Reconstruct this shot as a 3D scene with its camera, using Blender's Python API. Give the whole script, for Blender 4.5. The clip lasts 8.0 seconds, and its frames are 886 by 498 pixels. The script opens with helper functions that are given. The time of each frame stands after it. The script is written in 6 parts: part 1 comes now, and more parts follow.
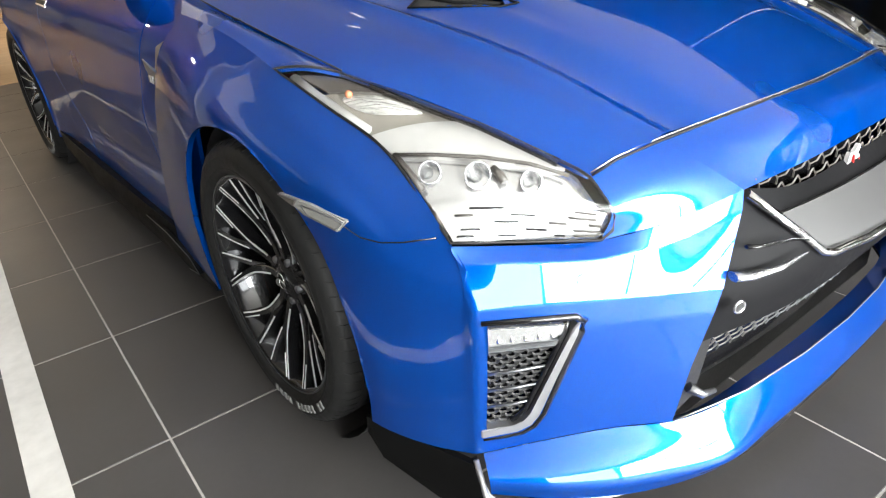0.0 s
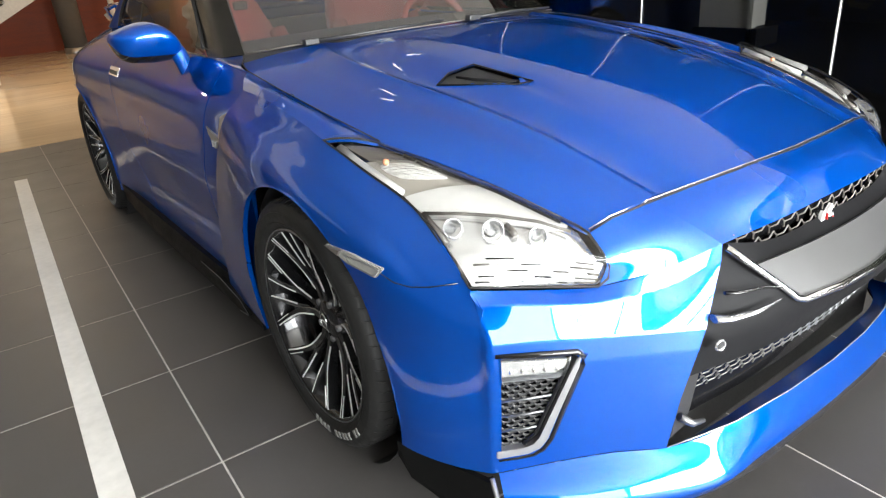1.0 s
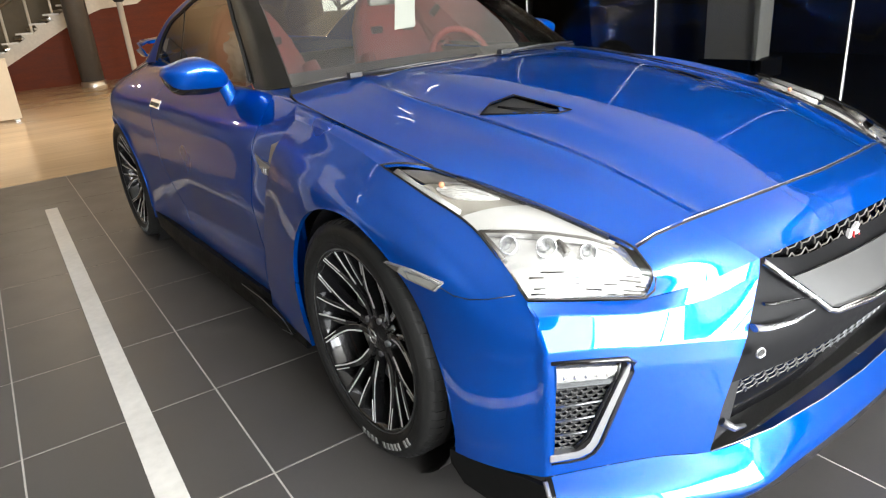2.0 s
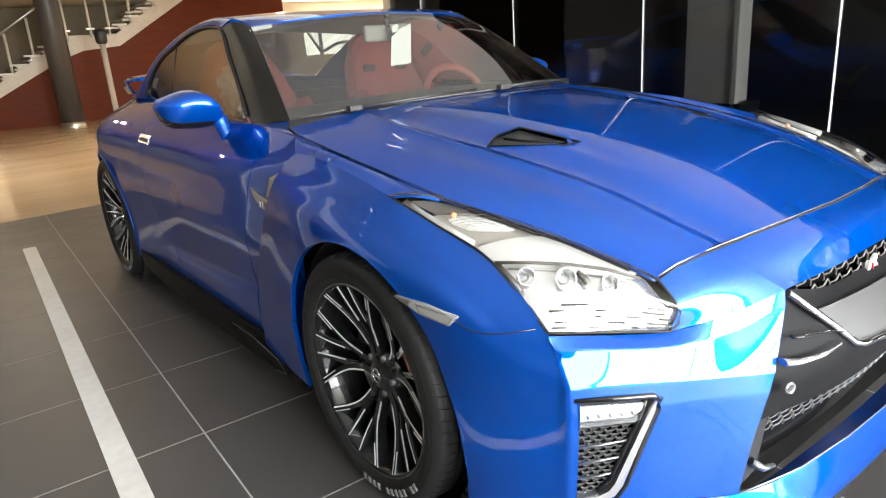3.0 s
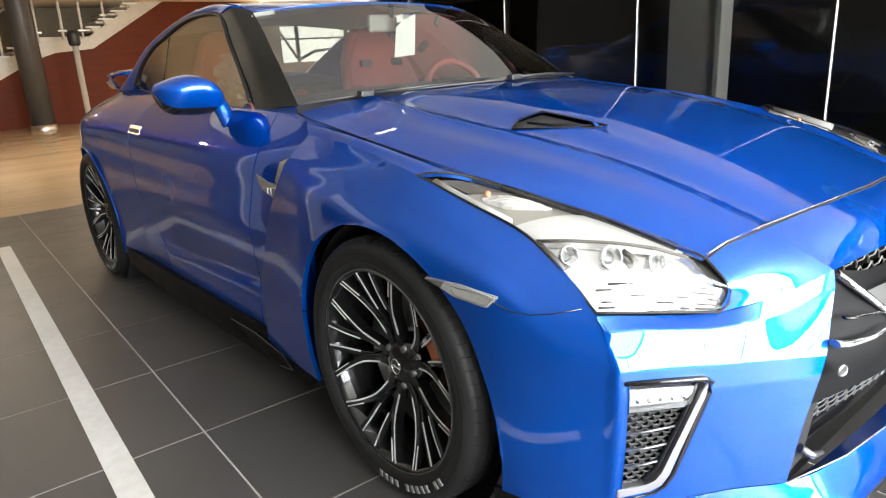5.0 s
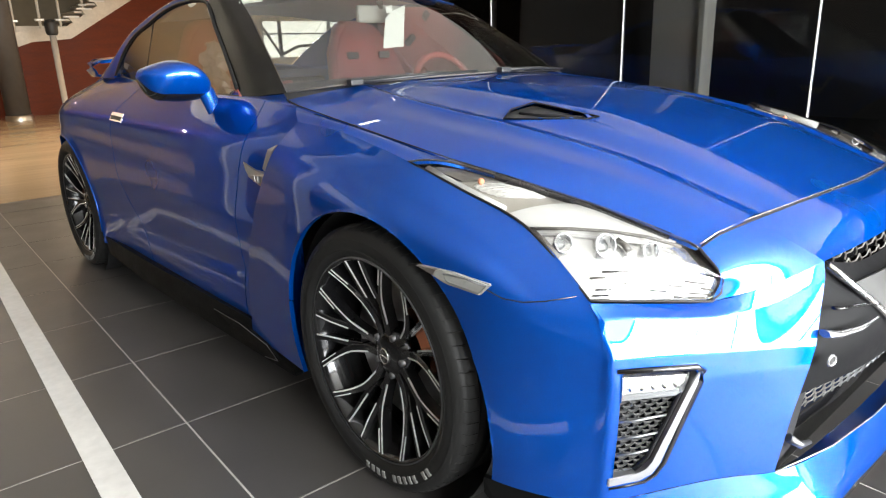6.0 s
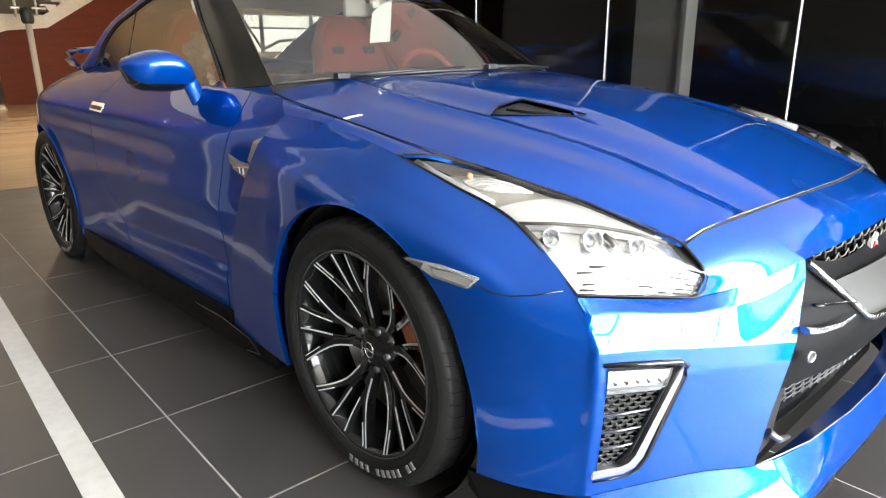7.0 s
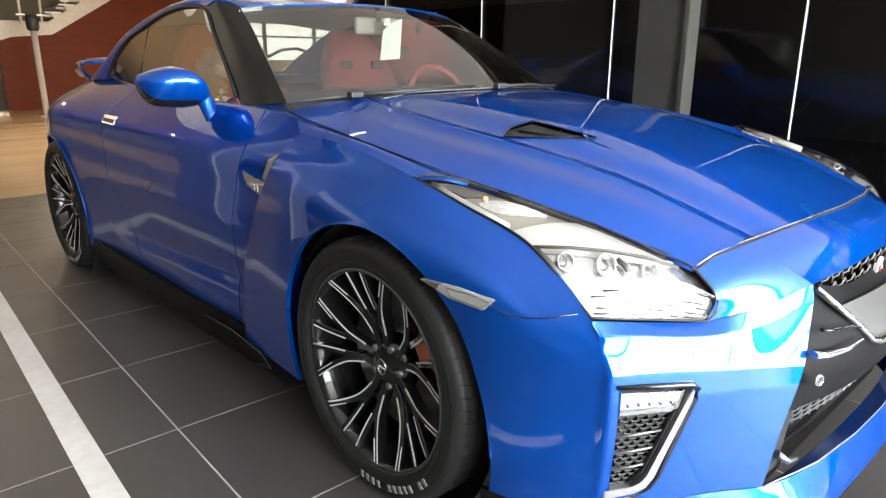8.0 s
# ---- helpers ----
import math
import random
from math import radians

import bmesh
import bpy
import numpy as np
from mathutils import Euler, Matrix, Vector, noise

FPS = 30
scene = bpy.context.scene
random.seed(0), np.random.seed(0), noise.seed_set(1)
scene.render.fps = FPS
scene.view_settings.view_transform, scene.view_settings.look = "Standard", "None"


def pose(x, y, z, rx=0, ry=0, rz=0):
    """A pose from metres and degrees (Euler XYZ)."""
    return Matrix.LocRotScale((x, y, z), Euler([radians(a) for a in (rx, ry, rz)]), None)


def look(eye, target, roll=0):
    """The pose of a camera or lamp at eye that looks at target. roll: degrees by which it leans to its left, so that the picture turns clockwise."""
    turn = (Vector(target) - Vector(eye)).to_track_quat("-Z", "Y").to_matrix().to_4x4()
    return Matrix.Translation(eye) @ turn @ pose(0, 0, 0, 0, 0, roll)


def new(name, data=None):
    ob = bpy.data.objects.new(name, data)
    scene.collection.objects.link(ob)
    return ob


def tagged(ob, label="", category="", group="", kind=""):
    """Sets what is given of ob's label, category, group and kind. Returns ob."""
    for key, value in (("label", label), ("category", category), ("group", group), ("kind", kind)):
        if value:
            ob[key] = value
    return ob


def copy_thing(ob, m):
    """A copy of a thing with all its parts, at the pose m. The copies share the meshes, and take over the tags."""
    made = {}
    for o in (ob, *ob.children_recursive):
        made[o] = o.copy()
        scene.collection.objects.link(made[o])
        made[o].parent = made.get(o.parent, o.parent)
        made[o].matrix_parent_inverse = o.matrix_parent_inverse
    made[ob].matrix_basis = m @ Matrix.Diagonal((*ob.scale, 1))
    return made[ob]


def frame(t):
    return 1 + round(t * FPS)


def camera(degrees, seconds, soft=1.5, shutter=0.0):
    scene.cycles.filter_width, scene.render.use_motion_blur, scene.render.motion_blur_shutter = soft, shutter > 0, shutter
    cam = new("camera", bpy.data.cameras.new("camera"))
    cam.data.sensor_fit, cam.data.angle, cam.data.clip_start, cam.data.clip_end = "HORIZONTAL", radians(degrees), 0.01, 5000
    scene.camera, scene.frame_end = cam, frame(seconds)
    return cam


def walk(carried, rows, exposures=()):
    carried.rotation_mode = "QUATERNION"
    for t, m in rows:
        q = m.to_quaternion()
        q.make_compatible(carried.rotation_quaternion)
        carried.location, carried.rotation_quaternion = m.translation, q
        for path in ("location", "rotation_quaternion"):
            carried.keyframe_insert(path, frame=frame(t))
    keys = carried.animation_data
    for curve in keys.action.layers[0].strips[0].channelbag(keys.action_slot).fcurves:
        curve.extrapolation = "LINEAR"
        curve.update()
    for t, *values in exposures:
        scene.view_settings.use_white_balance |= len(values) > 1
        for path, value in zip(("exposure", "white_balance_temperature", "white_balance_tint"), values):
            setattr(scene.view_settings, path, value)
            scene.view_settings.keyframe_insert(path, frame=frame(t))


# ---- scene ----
cam = camera(67.5, 8.0, soft=1.2)
PATH = [
    (0, (-1.414, -1.343, 1.149), (-0.332, 0.056, 0.216), -3.7),
    (0.5, (-1.451, -1.439, 1.211), (-0.385, 0.025, 0.362), -3.9),
    (1, (-1.511, -1.503, 1.238), (-0.459, -0.002, 0.439), -4.5),
    (1.5, (-1.602, -1.511, 1.242), (-0.545, 0.006, 0.478), -4.8),
    (2, (-1.666, -1.521, 1.258), (-0.596, 0.011, 0.543), -4.7),
    (3.5, (-1.714, -1.374, 1.194), (-0.521, 0.127, 0.625), -3.7),
    (4, (-1.747, -1.336, 1.17), (-0.531, 0.146, 0.599), -3.4),
    (4.5, (-1.765, -1.323, 1.155), (-0.55, 0.16, 0.582), -3.3),
    (6, (-1.795, -1.291, 1.116), (-0.528, 0.147, 0.541), -1.8),
    (6.5, (-1.8, -1.287, 1.102), (-0.507, 0.122, 0.516), -1.1),
    (7, (-1.812, -1.283, 1.107), (-0.501, 0.112, 0.527), -0.5),
    (7.5, (-1.837, -1.271, 1.129), (-0.518, 0.125, 0.568), -0.1),
    (8, (-1.853, -1.273, 1.143), (-0.534, 0.125, 0.587), 0.1),
]
walk(cam, [(t, look(eye, target, roll)) for t, eye, target, roll in PATH], [(0.0, -0.66), (1.0, -0.62), (2.0, -0.55), (4.0, -0.50), (8.0, -0.46)])

# ---- daylight and exposure ----
world = bpy.data.worlds.new("overcast_world")
scene.world = world
world.use_nodes = True
wn = world.node_tree
sky = wn.nodes.new("ShaderNodeTexSky")
sky.sky_type = "NISHITA"
sky.sun_disc = False
sky.sun_elevation = radians(42)
sky.sun_rotation = radians(200)
wn.links.new(sky.outputs[0], wn.nodes["Background"].inputs[0])
wn.nodes["Background"].inputs[1].default_value = 0.12


def area_lamp(name, m, width, height, power, colour=(1, 1, 1)):
    data = bpy.data.lights.new(name, "AREA")
    data.shape, data.size, data.size_y, data.energy, data.color = "RECTANGLE", width, height, power, colour
    ob = new(name, data)
    ob.matrix_world = m
    return ob


sun = new("sun", bpy.data.lights.new("sun", "SUN"))
sun.data.energy, sun.data.angle, sun.data.color = 1.0, radians(12), (1, 0.96, 0.9)
sun.matrix_world = look((-6, -14, 16), (0, 0, 0))
# daylight in the glazed front of the showroom, in the glazing of the side room, and in the far glazing
area_lamp("daylight_front", look((-0.1, -6.15, 1.90), (-0.1, 0, 2.5)), 4.3, 2.6, 2250, (0.965, 0.99, 0.985))
# added lamp aimed up at the ceiling, in place of bounce off the forecourt
area_lamp("forecourt_glow", look((-0.1, -6.12, 0.62), (-0.1, -2.2, 3.6)), 4.3, 0.6, 230, (1, 0.98, 0.95))
area_lamp("daylight_front_left", look((-3.3, -6.15, 1.75), (-3.3, 0, 1.75)), 1.9, 2.9, 420, (0.965, 0.99, 0.985))
area_lamp("daylight_side_room", look((4.3, -6.15, 1.75), (4.3, 0, 1.75)), 3.4, 2.9, 700, (0.965, 0.99, 0.985))
area_lamp("daylight_far", look((10.4, 17.9, 1.58), (10.4, 0, 1.58)), 4.4, 1.04, 900, (0.965, 0.99, 0.985))

# ---- materials ----
def material(name):
    mat = bpy.data.materials.new(name)
    mat.use_nodes = True
    return mat, mat.node_tree, mat.node_tree.nodes["Principled BSDF"]


def noise_node(nt, scale, detail=4, coords="Object", stretch=(1, 1, 1)):
    tc = nt.nodes.new("ShaderNodeTexCoord")
    mp = nt.nodes.new("ShaderNodeMapping")
    mp.inputs["Scale"].default_value = stretch
    n = nt.nodes.new("ShaderNodeTexNoise")
    n.inputs["Scale"].default_value = scale
    n.inputs["Detail"].default_value = detail
    nt.links.new(tc.outputs[coords], mp.inputs[0])
    nt.links.new(mp.outputs[0], n.inputs["Vector"])
    return n


def ramp(nt, source, a, b, low=0.3, high=0.7):
    r = nt.nodes.new("ShaderNodeValToRGB")
    r.color_ramp.elements[0].position, r.color_ramp.elements[1].position = low, high
    r.color_ramp.elements[0].color = (*a, 1)
    r.color_ramp.elements[1].color = (*b, 1)
    nt.links.new(source, r.inputs[0])
    return r


def bump(nt, p, source, strength, distance=0.001):
    b = nt.nodes.new("ShaderNodeBump")
    b.inputs["Strength"].default_value, b.inputs["Distance"].default_value = strength, distance
    nt.links.new(source, b.inputs["Height"])
    nt.links.new(b.outputs[0], p.inputs["Normal"])


def plain(name, colour, rough=0.5, metal=0.0, vary=0.12, scale=30, relief=0.0, coat=0.0, ior=1.5, stretch=(1, 1, 1)):
    """A surface whose colour and roughness vary with grain at two scales."""
    mat, nt, p = material(name)
    fine, broad = noise_node(nt, scale, 5, stretch=stretch), noise_node(nt, scale / 9, 3, stretch=stretch)
    mix = nt.nodes.new("ShaderNodeMath")
    mix.operation = "MULTIPLY_ADD"
    nt.links.new(fine.outputs[0], mix.inputs[0])
    mix.inputs[1].default_value = 0.5
    half = nt.nodes.new("ShaderNodeMath")
    half.operation = "MULTIPLY"
    half.inputs[1].default_value = 0.5
    nt.links.new(broad.outputs[0], half.inputs[0])
    nt.links.new(half.outputs[0], mix.inputs[2])
    lo, hi = [c * (1 - vary) for c in colour], [min(1, c * (1 + vary)) for c in colour]
    nt.links.new(ramp(nt, mix.outputs[0], lo, hi).outputs[0], p.inputs["Base Color"])
    rr = ramp(nt, mix.outputs[0], [max(0.0, rough * (1 - vary))] * 3, [min(1, rough * (1 + vary))] * 3)
    nt.links.new(rr.outputs[0], p.inputs["Roughness"])
    p.inputs["Metallic"].default_value = metal
    p.inputs["IOR"].default_value = ior
    p.inputs["Coat Weight"].default_value = coat
    p.inputs["Coat Roughness"].default_value = 0.02
    if relief:
        bump(nt, p, mix.outputs[0], relief)
    return mat


def paint_material():
    mat, nt, p = material("blue_metallic_paint")
    flake = noise_node(nt, 900, 2)
    broad = noise_node(nt, 3.0, 2)
    c = ramp(nt, flake.outputs[0], (0.0, 0.050, 0.31), (0.0, 0.094, 0.545), 0.25, 0.75)
    nt.links.new(c.outputs[0], p.inputs["Base Color"])
    p.inputs["Metallic"].default_value = 0.64
    p.inputs["Specular IOR Level"].default_value = 0.0
    p.inputs["Specular Tint"].default_value = (0.0, 0.01, 0.06, 1)
    rr = ramp(nt, broad.outputs[0], (0.26,) * 3, (0.31,) * 3, 0.0, 1.0)
    nt.links.new(rr.outputs[0], p.inputs["Roughness"])
    p.inputs["Coat Weight"].default_value = 1.0
    p.inputs["Coat Roughness"].default_value = 0.008
    p.inputs["Coat IOR"].default_value = 1.58
    return mat


def glass_material(name, tint, gloss=1.5):
    mat = bpy.data.materials.new(name)
    mat.use_nodes = True
    nt = mat.node_tree
    nt.nodes.remove(nt.nodes["Principled BSDF"])
    clear, shine, mix, fres = (nt.nodes.new("ShaderNode" + n) for n in ("BsdfTransparent", "BsdfGlossy", "MixShader", "Fresnel"))
    clear.inputs[0].default_value = (*tint, 1)
    shine.inputs["Roughness"].default_value = 0.01
    fres.inputs[0].default_value = gloss
    nt.links.new(fres.outputs[0], mix.inputs[0])
    nt.links.new(clear.outputs[0], mix.inputs[1])
    nt.links.new(shine.outputs[0], mix.inputs[2])
    nt.links.new(mix.outputs[0], nt.nodes["Material Output"].inputs[0])
    return mat


def glow(name, colour, strength):
    mat, nt, p = material(name)
    p.inputs["Base Color"].default_value = (*colour, 1)
    p.inputs["Emission Color"].default_value = (*colour, 1)
    p.inputs["Emission Strength"].default_value = strength
    return mat


def tile_material():
    mat, nt, p = material("dark_porcelain_tile")
    fine, broad = noise_node(nt, 60, 6), noise_node(nt, 3.5, 4, "Object")
    info = nt.nodes.new("ShaderNodeObjectInfo")
    add = nt.nodes.new("ShaderNodeMath")
    add.operation = "MULTIPLY_ADD"
    nt.links.new(info.outputs["Random"], add.inputs[0])
    add.inputs[1].default_value = 0.16
    mid = nt.nodes.new("ShaderNodeMath")
    mid.operation = "MULTIPLY_ADD"
    nt.links.new(fine.outputs[0], mid.inputs[0])
    mid.inputs[1].default_value = 0.35
    nt.links.new(broad.outputs[0], mid.inputs[2])
    nt.links.new(mid.outputs[0], add.inputs[2])
    nt.links.new(ramp(nt, add.outputs[0], (0.038, 0.0355, 0.0350), (0.056, 0.0527, 0.0520), 0.4, 1.0).outputs[0], p.inputs["Base Color"])
    nt.links.new(ramp(nt, mid.outputs[0], (0.36,) * 3, (0.48,) * 3, 0.45, 0.95).outputs[0], p.inputs["Roughness"])
    bump(nt, p, fine.outputs[0], 0.12, 0.0006)
    return mat


PAINT = paint_material()
TILE = tile_material()
GROUT = plain("pale_grout", (0.36, 0.345, 0.33), 0.85, vary=0.2, scale=80, relief=0.3)
STRIPE = plain("white_line_paint", (0.60, 0.585, 0.56), 0.6, vary=0.14, scale=25, relief=0.15)
BEIGE = plain("beige_polished_stone", (0.52, 0.39, 0.25), 0.16, vary=0.16, scale=6, stretch=(0.25, 3, 1))
WALL = plain("cream_wall_paint", (0.62, 0.55, 0.44), 0.75, vary=0.05, scale=40, relief=0.1)
BROWN = plain("brown_wall_panelling", (0.075, 0.062, 0.052), 0.5, vary=0.15, scale=10, stretch=(1, 1, 4))
SOFFIT = plain("cream_soffit_paint", (0.80, 0.72, 0.58), 0.8, vary=0.04, scale=30)
OLIVE = plain("olive_brown_wall", (0.17, 0.135, 0.085), 0.7, vary=0.15, scale=8)
CEIL = plain("off_white_ceiling", (0.62, 0.60, 0.555), 0.85, vary=0.04, scale=30)
REDWOOD = plain("red_brown_wood_veneer", (0.125, 0.025, 0.009), 0.6, vary=0.3, scale=14, ior=1.3, stretch=(1, 1, 6))
# near-black colour that stands in for the darkness behind the glass
NIGHT = plain("black_for_dark_room", (0.006, 0.006, 0.007), 0.6, vary=0.15, scale=8)
JOINT = plain("white_joint_sealant", (0.80, 0.79, 0.75), 0.6, vary=0.05)
ALU = plain("brushed_aluminium", (0.62, 0.62, 0.61), 0.3, 1.0, vary=0.1, scale=60)
COLUMN = plain("dark_grey_column_cladding", (0.075, 0.067, 0.06), 0.45, vary=0.12, scale=12)
BEAD = plain("grey_metal_bead", (0.34, 0.33, 0.31), 0.5, vary=0.08, scale=30)
GREYPOST = plain("warm_grey_plaster_column", (0.13, 0.127, 0.12), 0.6, vary=0.05, scale=18, relief=0.1)
PALEPOST = plain("pale_plaster_column", (0.74, 0.72, 0.68), 0.7, vary=0.05, scale=18, relief=0.1)
TREAD = plain("pale_stone_tread", (0.66, 0.61, 0.52), 0.45, vary=0.12, scale=20)
RUBBER = plain("black_tyre_rubber", (0.012, 0.012, 0.012), 0.5, vary=0.25, scale=70, relief=0.15, ior=1.36)
GRILLEBLACK = plain("satin_black_grille_panel", (0.009, 0.009, 0.010), 0.5, vary=0.15, scale=60, ior=1.16)
RIMDARK = plain("gloss_dark_rim_paint", (0.026, 0.026, 0.028), 0.18, 0.7, vary=0.15, scale=30, coat=0.6)
STEEL = plain("polished_steel_tube", (0.86, 0.84, 0.80), 0.22, 0.6, vary=0.08, scale=40)
MACHINED = plain("machined_aluminium", (0.80, 0.80, 0.80), 0.32, 0.5, vary=0.1, scale=80)
DISC = plain("brake_disc_steel", (0.30, 0.29, 0.28), 0.35, 1.0, vary=0.2, scale=50)
CALIPER = plain("orange_brake_caliper", (0.80, 0.27, 0.12), 0.4, 0.0, vary=0.12, scale=30)
PLASTIC = plain("black_grained_plastic", (0.018, 0.018, 0.019), 0.5, vary=0.2, scale=120, relief=0.15)
GLOSSBLACK = plain("gloss_black_trim", (0.008, 0.008, 0.009), 0.08, vary=0.1, scale=20, coat=0.5)
SATIN = plain("satin_dark_chrome", (0.22, 0.225, 0.24), 0.34, 0.85, vary=0.06, scale=40)
CHROME = plain("bright_chrome", (0.86, 0.86, 0.87), 0.06, 1.0, vary=0.04, scale=40)
SILVER = plain("satin_silver_trim", (0.68, 0.68, 0.70), 0.26, 0.9, vary=0.06, scale=50)
PLATE = plain("satin_grey_plate", (0.040, 0.040, 0.041), 0.5, 0.0, vary=0.06, scale=40)
SATINSILVER = plain("brushed_silver_surround", (0.42, 0.42, 0.43), 0.36, 0.8, vary=0.08, scale=50)
REFLECTOR = plain("lamp_reflector", (0.86, 0.855, 0.85), 0.20, 0.85, vary=0.10, scale=45)
POCKET = plain("lamp_pocket_grey", (0.26, 0.24, 0.21), 0.35, 0.1, vary=0.08, scale=40)
LAMPGREY = plain("lamp_bezel_grey", (0.52, 0.51, 0.49), 0.32, 0.4, vary=0.08, scale=40)
CRYSTAL = plain("faceted_clear_plastic", (0.80, 0.79, 0.76), 0.15, 0.2, vary=0.2, scale=160, relief=1.0)
AMBER = plain("amber_bulb", (0.62, 0.24, 0.13), 0.25, vary=0.1, scale=40)
MARKER = plain("smoked_clear_marker_lens", (0.34, 0.34, 0.32), 0.16, 0.25, vary=0.12, scale=120, coat=0.7)
PILLAR = plain("satin_black_pillar_paint", (0.012, 0.011, 0.010), 0.22, vary=0.1, scale=20, ior=1.3)
REDHIDE = plain("red_leather", (0.30, 0.055, 0.045), 0.5, vary=0.15, scale=60, relief=0.2)
DARKHIDE = plain("dark_interior_trim", (0.024, 0.022, 0.021), 0.6, vary=0.2, scale=60, relief=0.15)
FILM = plain("crumpled_clear_film", (0.92, 0.89, 0.80), 0.2, vary=0.3, scale=20, relief=0.5)
PAPER = plain("white_paper", (0.82, 0.84, 0.80), 0.7, vary=0.03)
SKIRT = plain("satin_black_skirt", (0.005, 0.005, 0.005), 0.45, vary=0.2, scale=60, ior=1.15)
CARBON = plain("dark_carbon_weave", (0.014, 0.014, 0.016), 0.2, vary=0.35, scale=160, coat=0.6)
LETTER = plain("pale_moulded_lettering", (0.17, 0.17, 0.165), 0.6, vary=0.15)
REDENAMEL = plain("red_enamel", (0.5, 0.02, 0.02), 0.3)
SCREEN = glass_material("windscreen_glass", (0.46, 0.47, 0.43), 3.1)
SIDEGLASS = glass_material("side_window_glass", (0.34, 0.34, 0.30), 6.5)
DARKGLASS = glass_material("dark_tinted_partition_glass", (0.68, 0.68, 0.67), 1.5)
LENS = glass_material("clear_lamp_lens", (0.95, 0.96, 0.96), 1.45)
REARGLASS = glass_material("tinted_rear_glass", (0.30, 0.31, 0.29), 1.5)
DOWNLIGHT = glow("downlight_glow", (1.0, 0.92, 0.78), 14)
LAMPGLOW = glow("lamp_diffuser_glow", (1.0, 0.97, 0.92), 10)
SKYGLOW = glow("bright_overcast_distance", (1.0, 1.0, 0.98), 12)

# ---- mesh helpers ----
def part(name, bm, mat, parent=None, label="", smooth=False):
    me = bpy.data.meshes.new(name)
    bm.to_mesh(me)
    bm.free()
    me.materials.append(mat)
    if smooth:
        me.polygons.foreach_set("use_smooth", [True] * len(me.polygons))
    ob = new(name, me)
    ob.parent = parent
    if label:
        tagged(ob, label)
    return ob


def thing(name, label, category, at=(0, 0, 0), group="", kind=""):
    ob = new(name)
    ob.location = at
    ob.empty_display_size = 0.1
    return tagged(ob, label, category, group, kind)


def add_box(bm, lo, hi, bevel=0.0, m=None):
    lo, hi = Vector(lo), Vector(hi)
    r = bmesh.ops.create_cube(bm, size=1.0)
    vs = r["verts"]
    for v in vs:
        v.co = Vector(((lo[i] + hi[i]) / 2 + v.co[i] * (hi[i] - lo[i]) for i in range(3)))
    if bevel:
        es = list({e for v in vs for e in v.link_edges})
        out = bmesh.ops.bevel(bm, geom=es, offset=bevel, segments=2, affect="EDGES", profile=0.5)
        vs = out["verts"]
    if m is not None:
        bmesh.ops.transform(bm, matrix=m, verts=list(set(vs)))
    return bm


def box(lo, hi, bevel=0.0, m=None):
    return add_box(bmesh.new(), lo, hi, bevel, m)


def add_tube(bm, pts, radius, sides=8, closed=False, flat=1.0, up=(0, 0, 1)):
    """Sweeps a round or flattened section along points."""
    pts = [Vector(p) for p in pts]
    n = len(pts)
    rings = []
    for i, p in enumerate(pts):
        a, b = pts[(i - 1) % n if closed else max(i - 1, 0)], pts[(i + 1) % n if closed else min(i + 1, n - 1)]
        d = (b - a).normalized()
        s = d.cross(Vector(up))
        s = s.normalized() if s.length > 1e-6 else d.orthogonal().normalized()
        u = s.cross(d)
        r = radius[i] if isinstance(radius, (list, tuple)) else radius
        rings.append([bm.verts.new(p + s * (r * math.cos(k * math.tau / sides)) + u * (r * flat * math.sin(k * math.tau / sides))) for k in range(sides)])
    for i in range(n if closed else n - 1):
        a, b = rings[i], rings[(i + 1) % n]
        for k in range(sides):
            f = bm.faces.new((a[k], a[(k + 1) % sides], b[(k + 1) % sides], b[k]))
            f.smooth = sides > 4
    if not closed:
        bm.faces.new(rings[0][::-1])
        bm.faces.new(rings[-1])
    return bm


def tube(pts, radius, sides=8, closed=False, flat=1.0, up=(0, 0, 1)):
    return add_tube(bmesh.new(), pts, radius, sides, closed, flat, up)


def add_lathe(bm, profile, steps, centre, axis="x", arc=(0.0, math.tau)):
    """Turns (along, radius) pairs round an axis through centre."""
    full = abs(arc[1] - arc[0] - math.tau) < 1e-6
    rings = []
    for i in range(steps if full else steps + 1):
        a = arc[0] + (arc[1] - arc[0]) * i / steps
        c, s = math.cos(a), math.sin(a)
        row = []
        for along, r in profile:
            q = (along, r * c, r * s) if axis == "x" else (r * c, r * s, along)
            row.append(bm.verts.new(Vector(centre) + Vector(q)))
        rings.append(row)
    for i in range(len(rings) if full else len(rings) - 1):
        a, b = rings[i], rings[(i + 1) % len(rings)]
        for k in range(len(profile) - 1):
            f = bm.faces.new((a[k], a[k + 1], b[k + 1], b[k]))
            f.smooth = True
    return bm


def lathe(profile, steps, centre, axis="x", arc=(0.0, math.tau)):
    return add_lathe(bmesh.new(), profile, steps, centre, axis, arc)


def add_prism(bm, poly, depth):
    """A polygon of 3D points, thickened by the vector depth."""
    d = Vector(depth)
    a = [bm.verts.new(Vector(p)) for p in poly]
    b = [bm.verts.new(Vector(p) + d) for p in poly]
    n = len(a)
    bm.faces.new(a)
    bm.faces.new(b[::-1])
    for i in range(n):
        bm.faces.new((a[i], b[i], b[(i + 1) % n], a[(i + 1) % n]))
    return bm


def prism(poly, depth):
    return add_prism(bmesh.new(), poly, depth)


